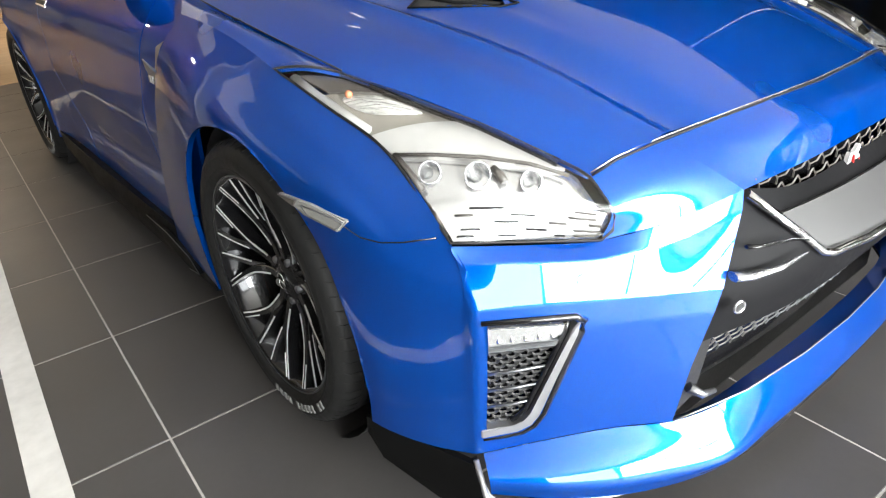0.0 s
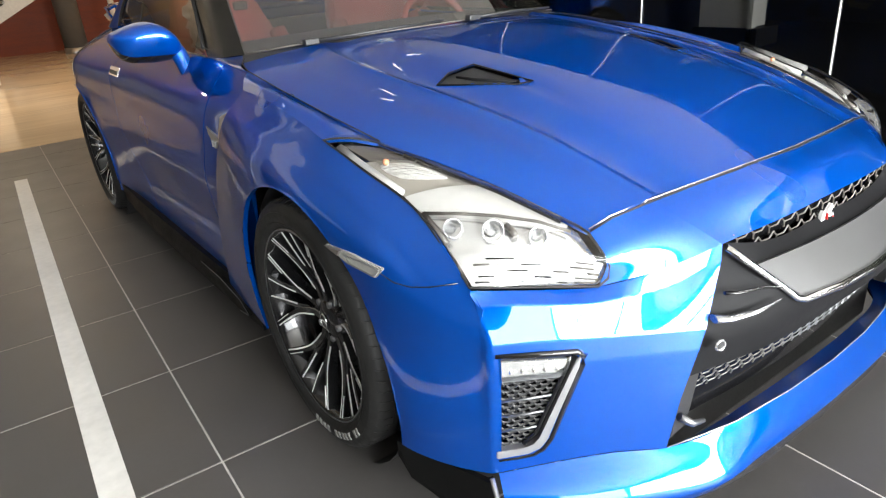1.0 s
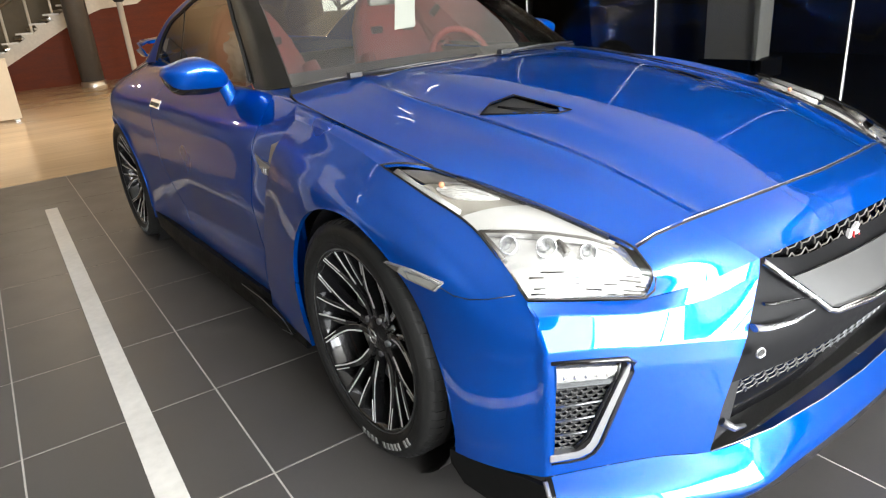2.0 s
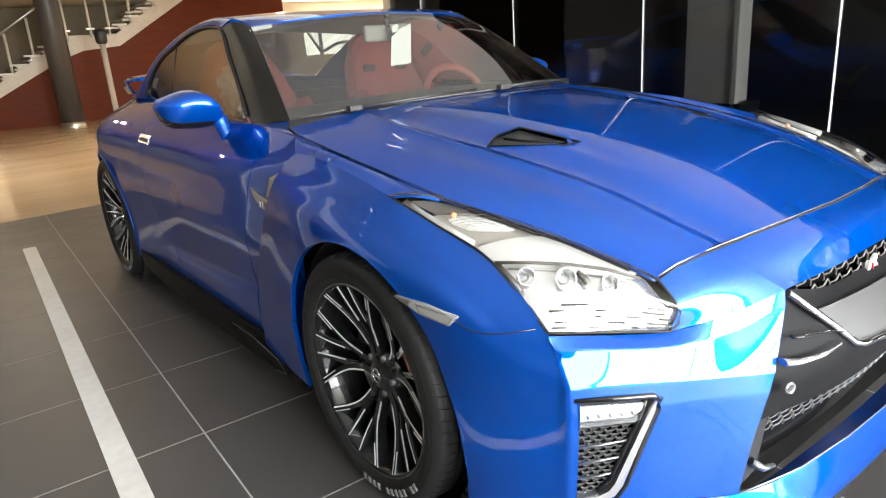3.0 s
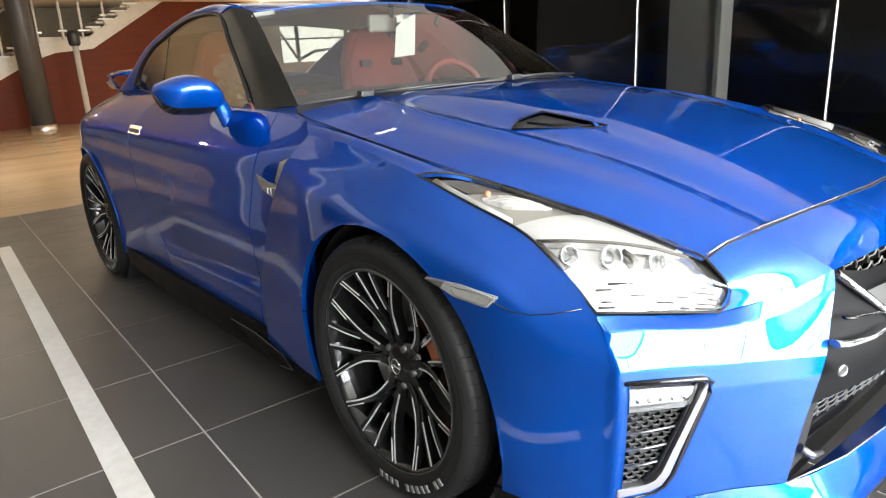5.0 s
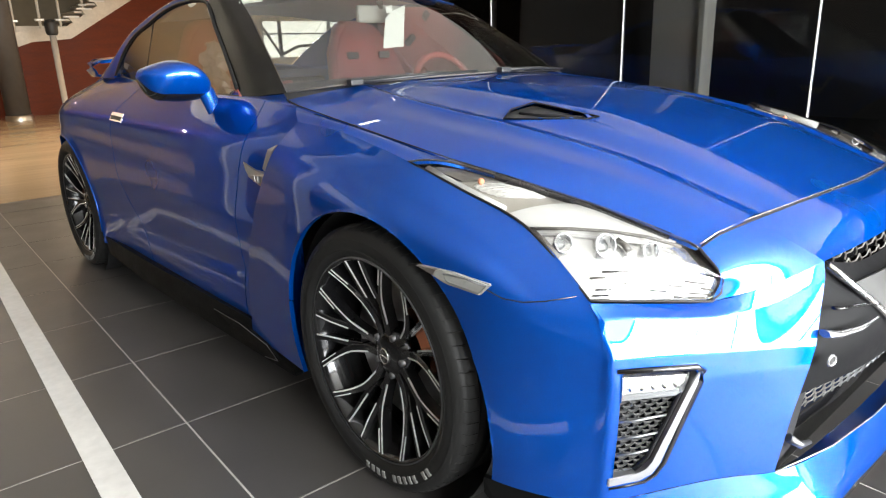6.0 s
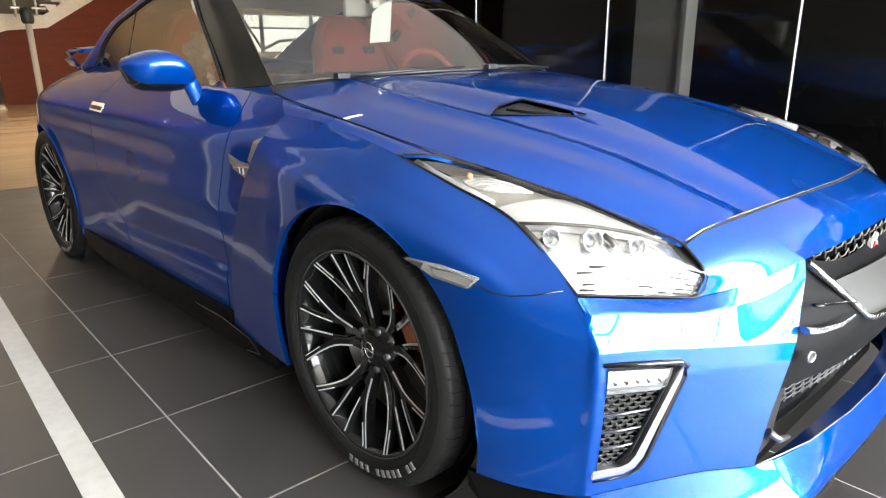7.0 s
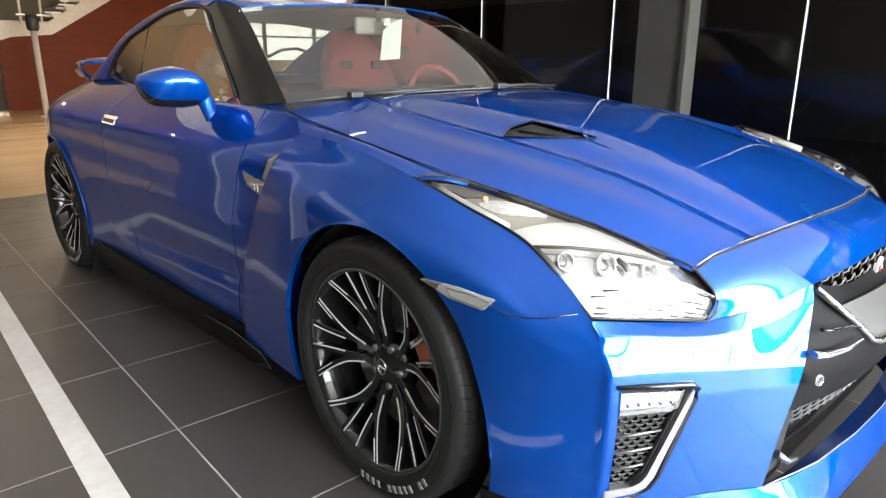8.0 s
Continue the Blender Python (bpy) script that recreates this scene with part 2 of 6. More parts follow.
def hermite(knots, values, t):
    """A smooth curve through values at knots."""
    n = len(knots)
    i = int(min(max(np.searchsorted(knots, t, side="right") - 1, 0), n - 2))

    def slope(k):
        if k == 0:
            return (values[1] - values[0]) / (knots[1] - knots[0])
        if k == n - 1:
            return (values[-1] - values[-2]) / (knots[-1] - knots[-2])
        a, b = knots[k] - knots[k - 1], knots[k + 1] - knots[k]
        return ((values[k] - values[k - 1]) / a * b + (values[k + 1] - values[k]) / b * a) / (a + b)

    h = knots[i + 1] - knots[i]
    s = min(max((t - knots[i]) / h, 0.0), 1.0)
    return ((1 + 2 * s) * (1 - s) ** 2 * values[i] + s * (1 - s) ** 2 * h * slope(i)
            + s * s * (3 - 2 * s) * values[i + 1] + s * s * (s - 1) * h * slope(i + 1))


def curve(pts, sharp=False):
    """A function of 0..1 along a smooth (or straight-sided) line through points."""
    p = np.array(pts, float)
    gaps = np.linalg.norm(np.diff(p, axis=0), axis=1)
    knots = np.r_[0, np.cumsum(gaps)] / gaps.sum()
    if sharp:
        return lambda t: np.array([np.interp(t, knots, p[:, k]) for k in range(3)])
    return lambda t: hermite(knots, p, t)


def loft(rows, nu, nv, straight=False, spaced=False):
    """A grid of points: along the rows (nu), and across them (nv); spaced: knots by the rows' mean distance."""
    out = np.zeros((nu, nv, 3))
    even = np.arange(len(rows), dtype=float)
    ks = even
    if spaced:
        mids = np.array([[r(u) for u in (0.2, 0.5, 0.8)] for r in rows])
        ks = np.r_[0, np.cumsum(np.linalg.norm(np.diff(mids, axis=0), axis=2).mean(1))]
    for i in range(nu):
        ps = np.array([r(i / (nu - 1)) for r in rows])
        for j in range(nv):
            t = float(np.interp(j / (nv - 1) * (len(rows) - 1), even, ks))
            out[i, j] = hermite(ks, ps, t) if len(rows) > 2 and not straight else np.array([np.interp(t, ks, ps[:, k]) for k in range(3)])
    return out


def mirrored(grid):
    return grid * np.array([-1.0, 1, 1])


HEART = Vector((0, 1.3, 0.55))


def shell(grid, flange=0.012, push=None, lip=None, heart=HEART):
    """Panel from a grid: push(p) moves what lies in an opening to its rim; rims turn in by the vector lip, outer edges by flange."""
    nu, nv, _ = grid.shape
    co = [Vector(grid[i, j]) for i in range(nu) for j in range(nv)]
    moved = {}
    if push:
        for k, c in enumerate(co):
            q = push(c)
            if q is not None:
                moved[k] = q
    faces = [(i * nv + j, i * nv + j + 1, (i + 1) * nv + j + 1, (i + 1) * nv + j) for i in range(nu - 1) for j in range(nv - 1)]
    faces = [f for f in faces if not all(k in moved for k in f)]
    used = sorted({k for f in faces for k in f})
    bm = bmesh.new()
    vs = {k: bm.verts.new(moved.get(k, co[k])) for k in used}
    for f in faces:
        try:
            bm.faces.new([vs[k] for k in f])
        except ValueError:
            pass
    rim = {vs[k] for k in used if k in moved}
    bmesh.ops.remove_doubles(bm, verts=[v for v in bm.verts if v not in rim], dist=1e-5)
    rim = {v for v in rim if v.is_valid}
    bm.normal_update()
    total = sum(f.normal.dot(f.calc_center_median() - heart) * f.calc_area() for f in bm.faces)
    if total < 0:
        bmesh.ops.reverse_faces(bm, faces=bm.faces[:])
        bm.normal_update()
    for f in bm.faces:
        f.smooth = True
    edges = [e for e in bm.edges if e.is_boundary]
    inner = [e for e in edges if e.verts[0] in rim and e.verts[1] in rim]
    for es, depth in ((inner, lip), ([e for e in edges if e not in set(inner)], flange)):
        if not es or not depth:
            continue
        sign = -1 if grid[:, :, 0].mean() > 0.05 else 1
        shift = {}
        for e in es:
            for v in e.verts:
                shift[v] = v.normal.copy()
            e.smooth = False
        made = bmesh.ops.extrude_edge_only(bm, edges=es)["geom"]
        fresh = [g for g in made if isinstance(g, bmesh.types.BMVert)]
        olds = list(shift)
        for v in fresh:
            o = min(olds, key=lambda w: (w.co - v.co).length_squared)
            v.co = v.co + Vector((sign * depth[0], depth[1], depth[2])) if es is inner else v.co - shift[o] * depth
    return bm


def arch_push(cy, cz, angles, radii):
    """Opening round a wheel: radius by angle, in degrees from the front, over the top, to the rear."""
    def push(p):
        dy, dz = p.y - cy, p.z - cz
        a = math.degrees(math.atan2(dz, -dy))
        if a < -100:
            a += 360
        r = float(np.interp(a, angles, radii))
        d = math.hypot(dy, dz)
        if d >= r:
            return None
        if d < 1e-6:
            return Vector((p.x, cy, cz + r))
        return Vector((p.x, cy + dy / d * r, cz + dz / d * r))
    return push


def poly_push(poly, axes):
    """Opening with straight sides, convex, in two of the axes."""
    pts = [Vector((p[0], p[1])) for p in poly]
    centre = sum(pts, Vector((0, 0))) / len(pts)
    i, j = axes

    def push(p):
        q = Vector((p[i], p[j]))
        best = None
        for a, b in zip(pts, pts[1:] + pts[:1]):
            n = Vector((b.y - a.y, a.x - b.x)).normalized()
            if n.dot(centre - a) > 0:
                n = -n
            d = n.dot(q - a)
            if d >= 0:
                return None
            if best is None or d > best[0]:
                best = (d, n)
        q = q - best[1] * best[0]
        r = p.copy()
        r[i], r[j] = q
        return r
    return push

# ---- setting ----
WALL_X, FRONT_Y, SIDE_X, FAR_Y, CEIL_Z = 2.2, -6.3, -9.2, 15.8, 3.5

floor = tagged(part("floor", box((SIDE_X - 0.2, FRONT_Y - 0.2, -0.16), (13.0, 18.0, -0.0012)), GROUT), "pale grouted screed under dark showroom tiles", "floor", kind="structure")
tagged(part("floor_beige", box((SIDE_X, 5.215, -0.1), (13.0, FAR_Y + 2.0, 0.001)), BEIGE), "polished beige stone floor with soft streaks", "floor", kind="structure")
ceiling = tagged(part("ceiling", box((SIDE_X - 0.2, FRONT_Y - 0.2, CEIL_Z), (13.0, 5.6, CEIL_Z + 0.2)), CEIL), "off-white painted plaster ceiling", "ceiling", kind="structure")
soffit = tagged(part("ceiling_soffit", box((SIDE_X - 0.2, 5.6, 2.62), (13.0, 18.2, CEIL_Z + 0.2)), SOFFIT), "cream lowered soffit with small downlights", "ceiling", kind="structure")
tagged(part("wall_west", box((SIDE_X - 0.2, FRONT_Y, 0), (SIDE_X, 18.0, CEIL_Z)), BROWN), "brown panelled showroom side wall", "wall", kind="structure")
wall_end = tagged(part("wall_north", box((SIDE_X - 0.2, 18.0, 0), (8.2, 18.2, CEIL_Z)), WALL), "cream wall behind the staircase", "wall", kind="structure")
part("wall_section", box((12.7, 18.0, 0), (13.0, 18.2, CEIL_Z)), WALL, wall_end)
part("wall_section", box((8.2, 18.0, 0), (12.7, 18.2, 1.05)), WALL, wall_end)
part("wall_section", box((8.2, 18.0, 2.12), (12.7, 18.2, 2.62)), WALL, wall_end)
tagged(part("wall_east", box((13.0, 4.4, 0), (13.2, 18.2, CEIL_Z)), WALL), "cream painted wall of the rear hall", "wall", kind="structure")
wall_return = tagged(part("wall_return", box((2.22, 4.30, 0), (13.0, 4.45, CEIL_Z)), WALL), "cream return wall behind the dark panels", "wall", kind="structure")

# dark glass partition with pale joints, and the room behind it, made dark by near-black colour
JOINTS = [0.15 + 1.215 * k for k in range(-6, 4)]
edges = [FRONT_Y] + [y for y in JOINTS if FRONT_Y + 0.2 < y < 4.1] + [4.30]
partition = thing("glass_partition", "tall dark tinted glass partition with white joints", "glass wall", (WALL_X, 0, 0), kind="structure")
for a, b in zip(edges, edges[1:]):
    ob = part("panel", box((0, a + 0.005, 0.0), (0.012, b - 0.005, 2.48)), DARKGLASS, partition)
    if b < 4.2:
        part("joint", box((-0.003, b - 0.005, 0.0), (0.015, b + 0.005, 2.48), 0.002), JOINT, partition, "white joint")
part("bulkhead", box((0.0, FRONT_Y, 2.483), (0.2, 4.297, CEIL_Z - 0.001)), CEIL, partition, "off-white bulkhead above the glass")
dark_room = tagged(part("wall_dark_room", box((9.0, FRONT_Y, 0), (9.2, 4.3, CEIL_Z)), NIGHT), "wall of the room behind the glass, its darkness put into near-black colour", "wall", kind="structure")
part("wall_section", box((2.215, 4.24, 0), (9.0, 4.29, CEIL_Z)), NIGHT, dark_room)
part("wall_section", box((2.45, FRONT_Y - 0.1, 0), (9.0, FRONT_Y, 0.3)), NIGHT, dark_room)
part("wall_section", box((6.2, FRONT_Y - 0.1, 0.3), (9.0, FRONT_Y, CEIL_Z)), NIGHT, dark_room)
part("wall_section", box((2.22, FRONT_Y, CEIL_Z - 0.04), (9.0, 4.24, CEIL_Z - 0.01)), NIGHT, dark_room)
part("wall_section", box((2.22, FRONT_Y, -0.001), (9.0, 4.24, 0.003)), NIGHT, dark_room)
# the side column's reflection built as a solid, at its mirrored place
grey_column = tagged(part("grey_column", box((6.35, 3.03, 0.003), (6.75, 3.68, CEIL_Z - 0.04), 0.006), PALEPOST), "pale square column added behind the glass as the side column's reflection", "column", kind="structure")
part("corner_bead", box((6.32, 2.955, 0.003), (6.42, 3.026, CEIL_Z - 0.04), 0.004), JOINT, grey_column, "pale corner bead")
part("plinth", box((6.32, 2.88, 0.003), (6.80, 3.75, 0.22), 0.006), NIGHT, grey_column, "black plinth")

# glazed front with mullions
front = tagged(part("wall_south", box((SIDE_X, FRONT_Y - 0.15, 0), (WALL_X + 0.2, FRONT_Y, 0.25)), WALL), "glazed showroom front with a low cream plinth", "wall", kind="structure")
part("wall_section", box((SIDE_X, FRONT_Y - 0.15, 3.25), (WALL_X + 0.2, FRONT_Y, CEIL_Z)), WALL, front)
part("wall_section", box((2.05, FRONT_Y - 0.15, 0.25), (WALL_X + 0.2, FRONT_Y, 3.25)), WALL, front)
# added out of view: ends the glazing so less light reaches the door
part("wall_section", box((SIDE_X, FRONT_Y - 0.15, 0.25), (-4.3, FRONT_Y, 3.25)), BROWN, front, "unseen brown wall added to keep window light off the door")
for x in (-4.27, -2.28, -0.09, 2.05):
    part("mullion", box((x - 0.03, FRONT_Y - 0.12, 0.25), (x + 0.03, FRONT_Y - 0.02, 3.25), 0.004), ALU, front)
for z in (0.98, 2.42):
    part("transom", box((-2.2, FRONT_Y + 0.16, z - 0.03), (2.02, FRONT_Y + 0.22, z + 0.03), 0.004), ALU, front)
ground = tagged(part("ground", box((-60, -70, -0.3), (60, FRONT_Y - 0.2, -0.17)), GROUT), "pale paved forecourt outside", "ground", kind="structure")

# floor line
def on_tile_grid(u, v):
    """Tile directions: the rows lie 2.1 degrees off the car's axes."""
    a = radians(-2.1)
    return Vector((-1.181 + u * math.cos(a) - v * math.sin(a), 0.672 + u * math.sin(a) + v * math.cos(a), 0))


def stripe():
    bm = bmesh.new()
    a, b = Vector((-1.513, -0.78, 0.0008)), Vector((-1.282, 4.045, 0.0008))
    d = (b - a).normalized()
    s = Vector((d.y, -d.x, 0)) * 0.041
    add_prism(bm, [a - s, a + s, b + s, b - s], (0, 0, 0.0014))
    return part("floor_line", bm, STRIPE)


tagged(stripe(), "white painted bay line on dark floor tiles", "floor line", kind="structure")

# staircase, column and chrome post in the rear hall
stair = thing("staircase", "red-brown veneered staircase with pale stone treads and glass balustrade", "staircase", (2.0, FAR_Y, 0))


def world_part(name, bm, mat, parent, label="", smooth=False):
    bmesh.ops.translate(bm, vec=-parent.location, verts=bm.verts)
    return part(name, bm, mat, parent, label, smooth)


world_part("side_panel", prism([(-1.5, FAR_Y, 0), (6.6, FAR_Y, 0), (6.6, FAR_Y, 3.69), (5.9, FAR_Y, 3.69), (4.08, FAR_Y, 2.60), (2.40, FAR_Y, 1.60), (1.62, FAR_Y, 1.54), (1.15, FAR_Y, 1.38)], (0, 0.12, 0)), REDWOOD, stair, "red-brown wood veneer side panel")
world_part("stringer", prism([(-1.5, FAR_Y - 0.02, 0.0), (1.15, FAR_Y - 0.02, 1.385), (1.62, FAR_Y - 0.02, 1.545), (2.40, FAR_Y - 0.02, 1.605), (4.08, FAR_Y - 0.02, 2.605), (4.08, FAR_Y - 0.02, 2.95), (2.35, FAR_Y - 0.02, 1.86), (1.55, FAR_Y - 0.02, 1.80), (1.05, FAR_Y - 0.02, 1.66), (-1.85, FAR_Y - 0.02, 0.02)], (0, 0.10, 0)), TREAD, stair, "pale plastered stringer band")
for k in range(10):
    x, z = -1.35 + 0.29 * k, 0.17 * (k + 1) + 0.07
    world_part("tread", box((x - 0.18, FAR_Y + 0.05, z - 0.05), (x + 0.17, FAR_Y + 1.45, z), 0.008), TREAD, stair)
for k in range(9):
    x, z = 2.46 + 0.29 * k, 1.86 + 0.17 * (k + 1)
    world_part("tread", box((x - 0.18, FAR_Y + 0.05, z - 0.05), (x + 0.17, FAR_Y + 1.45, z), 0.008), TREAD, stair)
world_part("landing", box((1.2, FAR_Y + 0.08, 1.76), (2.45, FAR_Y + 1.45, 1.88), 0.008), TREAD, stair)
for k, (x, z) in enumerate([(-1.0, 0.3), (-0.35, 0.75), (0.15, 1.0), (0.62, 1.3), (1.35, 1.85), (1.85, 1.88), (2.25, 1.88), (2.75, 2.2), (3.3, 2.5)]):
    world_part("baluster", tube([(x, FAR_Y + 0.04, z - 0.2), (x + 0.02, FAR_Y + 0.04, z + 0.98)], 0.028, 8), TREAD, stair)
    world_part("clamp", box((x - 0.09, FAR_Y + 0.0, z + 0.10), (x + 0.09, FAR_Y + 0.08, z + 0.15), 0.01), ALU, stair)
for k in range(6):
    x, z = 2.52 + 0.29 * k, 1.90 + 0.17 * (k + 1)
    world_part("tread_end", box((x - 0.20, FAR_Y - 0.035, z - 0.02), (x + 0.12, FAR_Y + 0.05, z + 0.02), 0.006), JOINT, stair, "white tread end")
    world_part("fixing", prism([(x - 0.10, FAR_Y - 0.03, z - 0.02), (x + 0.10, FAR_Y - 0.03, z - 0.02), (x + 0.14, FAR_Y - 0.03, z - 0.15), (x - 0.02, FAR_Y - 0.03, z - 0.15)], (0, 0.06, 0)), TREAD, stair)
for k in range(8):
    x, z = -1.15 + 0.30 * k, 0.30 + 0.172 * (k + 1)
    world_part("tread_end", box((x - 0.22, FAR_Y - 0.035, z - 0.02), (x + 0.10, FAR_Y + 0.05, z + 0.02), 0.006), JOINT, stair, "white tread end")
    world_part("fixing", prism([(x - 0.12, FAR_Y - 0.03, z - 0.02), (x + 0.06, FAR_Y - 0.03, z - 0.02), (x + 0.12, FAR_Y - 0.03, z - 0.17), (x - 0.02, FAR_Y - 0.03, z - 0.17)], (0, 0.06, 0)), TREAD, stair)
world_part("handrail", tube([(-1.2, FAR_Y + 0.04, 1.12), (1.2, FAR_Y + 0.04, 2.70), (2.3, FAR_Y + 0.04, 2.82), (3.9, FAR_Y + 0.04, 3.65)], 0.03, 8), ALU, stair)

tagged(part("wall_stair_back", box((-4.5, 17.35, 0), (6.3, 17.45, 2.60)), OLIVE), "olive brown wall behind the staircase", "wall", kind="structure")
column = thing("column", "round dark grey clad column on a pale base ring", "column", (0.92, 14.75, 0), kind="structure")
part("shaft", lathe([(0.10, 0.0), (0.10, 0.225), (2.62, 0.225)], 28, (0, 0, 0), "z"), COLUMN, column, smooth=True)
part("base_ring", lathe([(0.0, 0.245), (0.10, 0.245), (0.105, 0.226)], 28, (0, 0, 0), "z"), ALU, column, "pale metal base ring")
post = thing("chrome_post", "slim pale steel post with a dark head", "post", (1.62, 13.9, 0))
part("pole", lathe([(0.0, 0.0), (0.0, 0.12), (0.02, 0.12), (0.025, 0.058), (1.62, 0.058), (1.62, 0.0)], 20, (0, 0, 0), "z"), STEEL, post, smooth=True)
part("head", lathe([(1.62, 0.0), (1.62, 0.085), (1.66, 0.11), (1.84, 0.12), (1.90, 0.09), (1.92, 0.0)], 16, (0, 0, 0), "z"), PLASTIC, post, "dark rounded head", smooth=True)
for k, (x, y) in enumerate([(1.0, 10.6), (2.6, 10.6), (4.2, 10.6), (5.8, 10.6), (1.0, 8.0), (2.8, 8.0), (4.6, 8.0), (-1.2, 8.0), (-3.2, 8.0)]):
    lamp = thing("downlight", "small round recessed warm downlight, lit", "downlight", (x, y, 2.62), "downlights in the soffit")
    part("bezel", lathe([(-0.008, 0.05), (-0.012, 0.075), (0.0, 0.085)], 18, (0, 0, 0), "z"), ALU, lamp)
    part("lamp_disc", lathe([(-0.006, 0.0), (-0.006, 0.05)], 18, (0, 0, 0), "z"), DOWNLIGHT, lamp)
    area_lamp("downlight_beam", pose(x, y, 2.60), 0.1, 0.1, 52, (1, 0.86, 0.66))
for k, x in enumerate((1.5, -1.1, -3.7)):
    lamp = thing("ceiling_lamp", "slim rectangular white ceiling lamp, lit", "ceiling lamp", (x, 3.68, CEIL_Z), "lamps on the ceiling")
    part("casing", box((-0.13, -0.045, -0.05), (0.13, 0.045, 0.0), 0.006), ALU, lamp)
    part("diffuser", box((-0.11, -0.030, -0.056), (0.11, 0.030, -0.051)), LAMPGLOW, lamp, "glowing white diffuser")
backdrop = tagged(part("backdrop", box((5.5, 20.5, 0.0), (14.0, 20.6, 3.6)), SKYGLOW), "bright overcast distance outside the rear glazing", "backdrop", kind="structure")
window_far = thing("window_1", "tall rear glazing with dark slanting braces", "window", (9.6, 18.05, 0), kind="structure")
for x in (-1.4, -0.78, 1.0, 2.4):
    part("mullion", box((x - 0.05, -0.04, 1.05), (x + 0.05, 0.04, 2.12), 0.004), COLUMN, window_far)
part("transom", box((-1.4, -0.03, 1.72), (2.95, 0.03, 1.77), 0.004), COLUMN, window_far)
part("brace", tube([(-1.32, 0.0, 1.92), (-0.82, 0.0, 1.15)], 0.04, 6), COLUMN, window_far, "dark slanting brace")
part("brace", tube([(0.95, 0.0, 1.22), (0.35, 0.0, 1.40), (-0.2, 0.0, 1.36), (-0.7, 0.0, 1.15)], 0.05, 6), COLUMN, window_far, "dark curved brace")

board = thing("display_board", "white display board standing on the beige floor", "board", (-1.22, 10.2, 0))
part("panel", box((-0.35, -0.02, 0.03), (0.35, 0.02, 0.885), 0.004), WALL, board)
for x in (-0.28, 0.28):
    part("foot", box((x - 0.03, -0.14, 0.001), (x + 0.03, 0.14, 0.03), 0.004), ALU, board)

# column beside the bay, mirrored in the dark glass
side_column = tagged(part("side_column", box((-2.15, 2.86, 0), (-1.90, 3.58, CEIL_Z), 0.006), GREYPOST), "warm grey square plastered column beside the bay", "column", kind="structure")
part("corner_bead", box((-1.897, 2.83, 0), (-1.86, 2.90, CEIL_Z), 0.004), BEAD, side_column, "pale grey corner bead")

# ---- the car ----
car = thing("sports_car", "metallic blue two-door sports coupe parked on dark tiles", "car")


def both(name, grid, mat, parent, label="", **k):
    """The panel of one flank, and the same of the other."""
    parent = parent if isinstance(parent, tuple) else (parent, parent)
    left = part(name, shell(grid, **k), mat, parent[0], label)
    if "push" in k and k["push"]:
        p = k["push"]
        k["push"] = lambda c: (lambda q: None if q is None else Vector((-q.x, q.y, q.z)))(p(Vector((-c.x, c.y, c.z))))
    return left, part(name, shell(mirrored(grid), **k), mat, parent[1], label)


def flank(bm_maker, name, mat, parent, label="", smooth=False):
    """Builds a detail on one flank and its mirror image."""
    a = part(name, bm_maker(), mat, parent[0], label, smooth)
    bm = bm_maker()
    bmesh.ops.scale(bm, vec=(-1, 1, 1), verts=bm.verts)
    bmesh.ops.reverse_faces(bm, faces=bm.faces[:])
    return a, part(name, bm, mat, parent[1], label, smooth)


PAIR = (car, car)

# key lines of one flank, front to rear
HOOD_C, HOOD_K = (-0.589, -0.683, 0.730), (-0.747, -0.188, 0.858)
LAMP_V2, LAMP_V3, LAMP_V4, LAMP_V5 = (-0.588, -0.735, 0.684), (-0.605, -0.730, 0.629), (-0.823, -0.600, 0.657), (-0.849, -0.109, 0.873)
CORNER_T = (-0.818, -0.648, 0.604)
SEAM = [HOOD_K, (-0.764, 0.05, 0.898), (-0.772, 0.30, 0.936), (-0.768, 0.52, 0.966), (-0.748, 0.615, 0.977), (-0.712, 0.675, 0.985)]

# bonnet
hood_edge = [HOOD_C, (-0.634, -0.518, 0.783), (-0.692, -0.345, 0.828), (-0.744, -0.188, 0.860), (-0.761, 0.05, 0.899), (-0.769, 0.30, 0.937), (-0.765, 0.52, 0.967), (-0.735, 0.625, 0.981)]
hood_outer = [(-0.505, -0.705, 0.752), (-0.570, -0.45, 0.838), (-0.622, -0.18, 0.893), (-0.645, 0.10, 0.931), (-0.648, 0.36, 0.966), (-0.60, 0.60, 1.000)]
hood_crease = [(-0.44, -0.713, 0.764), (-0.482, -0.45, 0.853), (-0.520, -0.18, 0.910), (-0.542, 0.10, 0.950), (-0.54, 0.35, 0.984), (-0.50, 0.575, 1.012)]
hood_ridge = [(x + 0.013, y, z + 0.0065 * (1 - abs(i - 2.5) / 4.2)) for i, (x, y, z) in enumerate(hood_crease)]
hood_foot = [(x + 0.030, y, z + 0.0030 * (1 - abs(i - 2.5) / 4.2)) for i, (x, y, z) in enumerate(hood_crease)]
hood_vent = [(-0.30, -0.745, 0.779), (-0.318, -0.45, 0.880), (-0.330, -0.18, 0.944), (-0.335, 0.10, 0.984), (-0.33, 0.33, 1.008), (-0.30, 0.535, 1.022)]
hood_mid = [(0, -0.775, 0.788), (0, -0.45, 0.897), (0, -0.18, 0.956), (0, 0.10, 0.997), (0, 0.32, 1.018), (0, 0.495, 1.028)]
half = [curve(c) for c in (hood_edge, hood_outer, hood_crease, hood_ridge, hood_foot, hood_vent, hood_mid)]


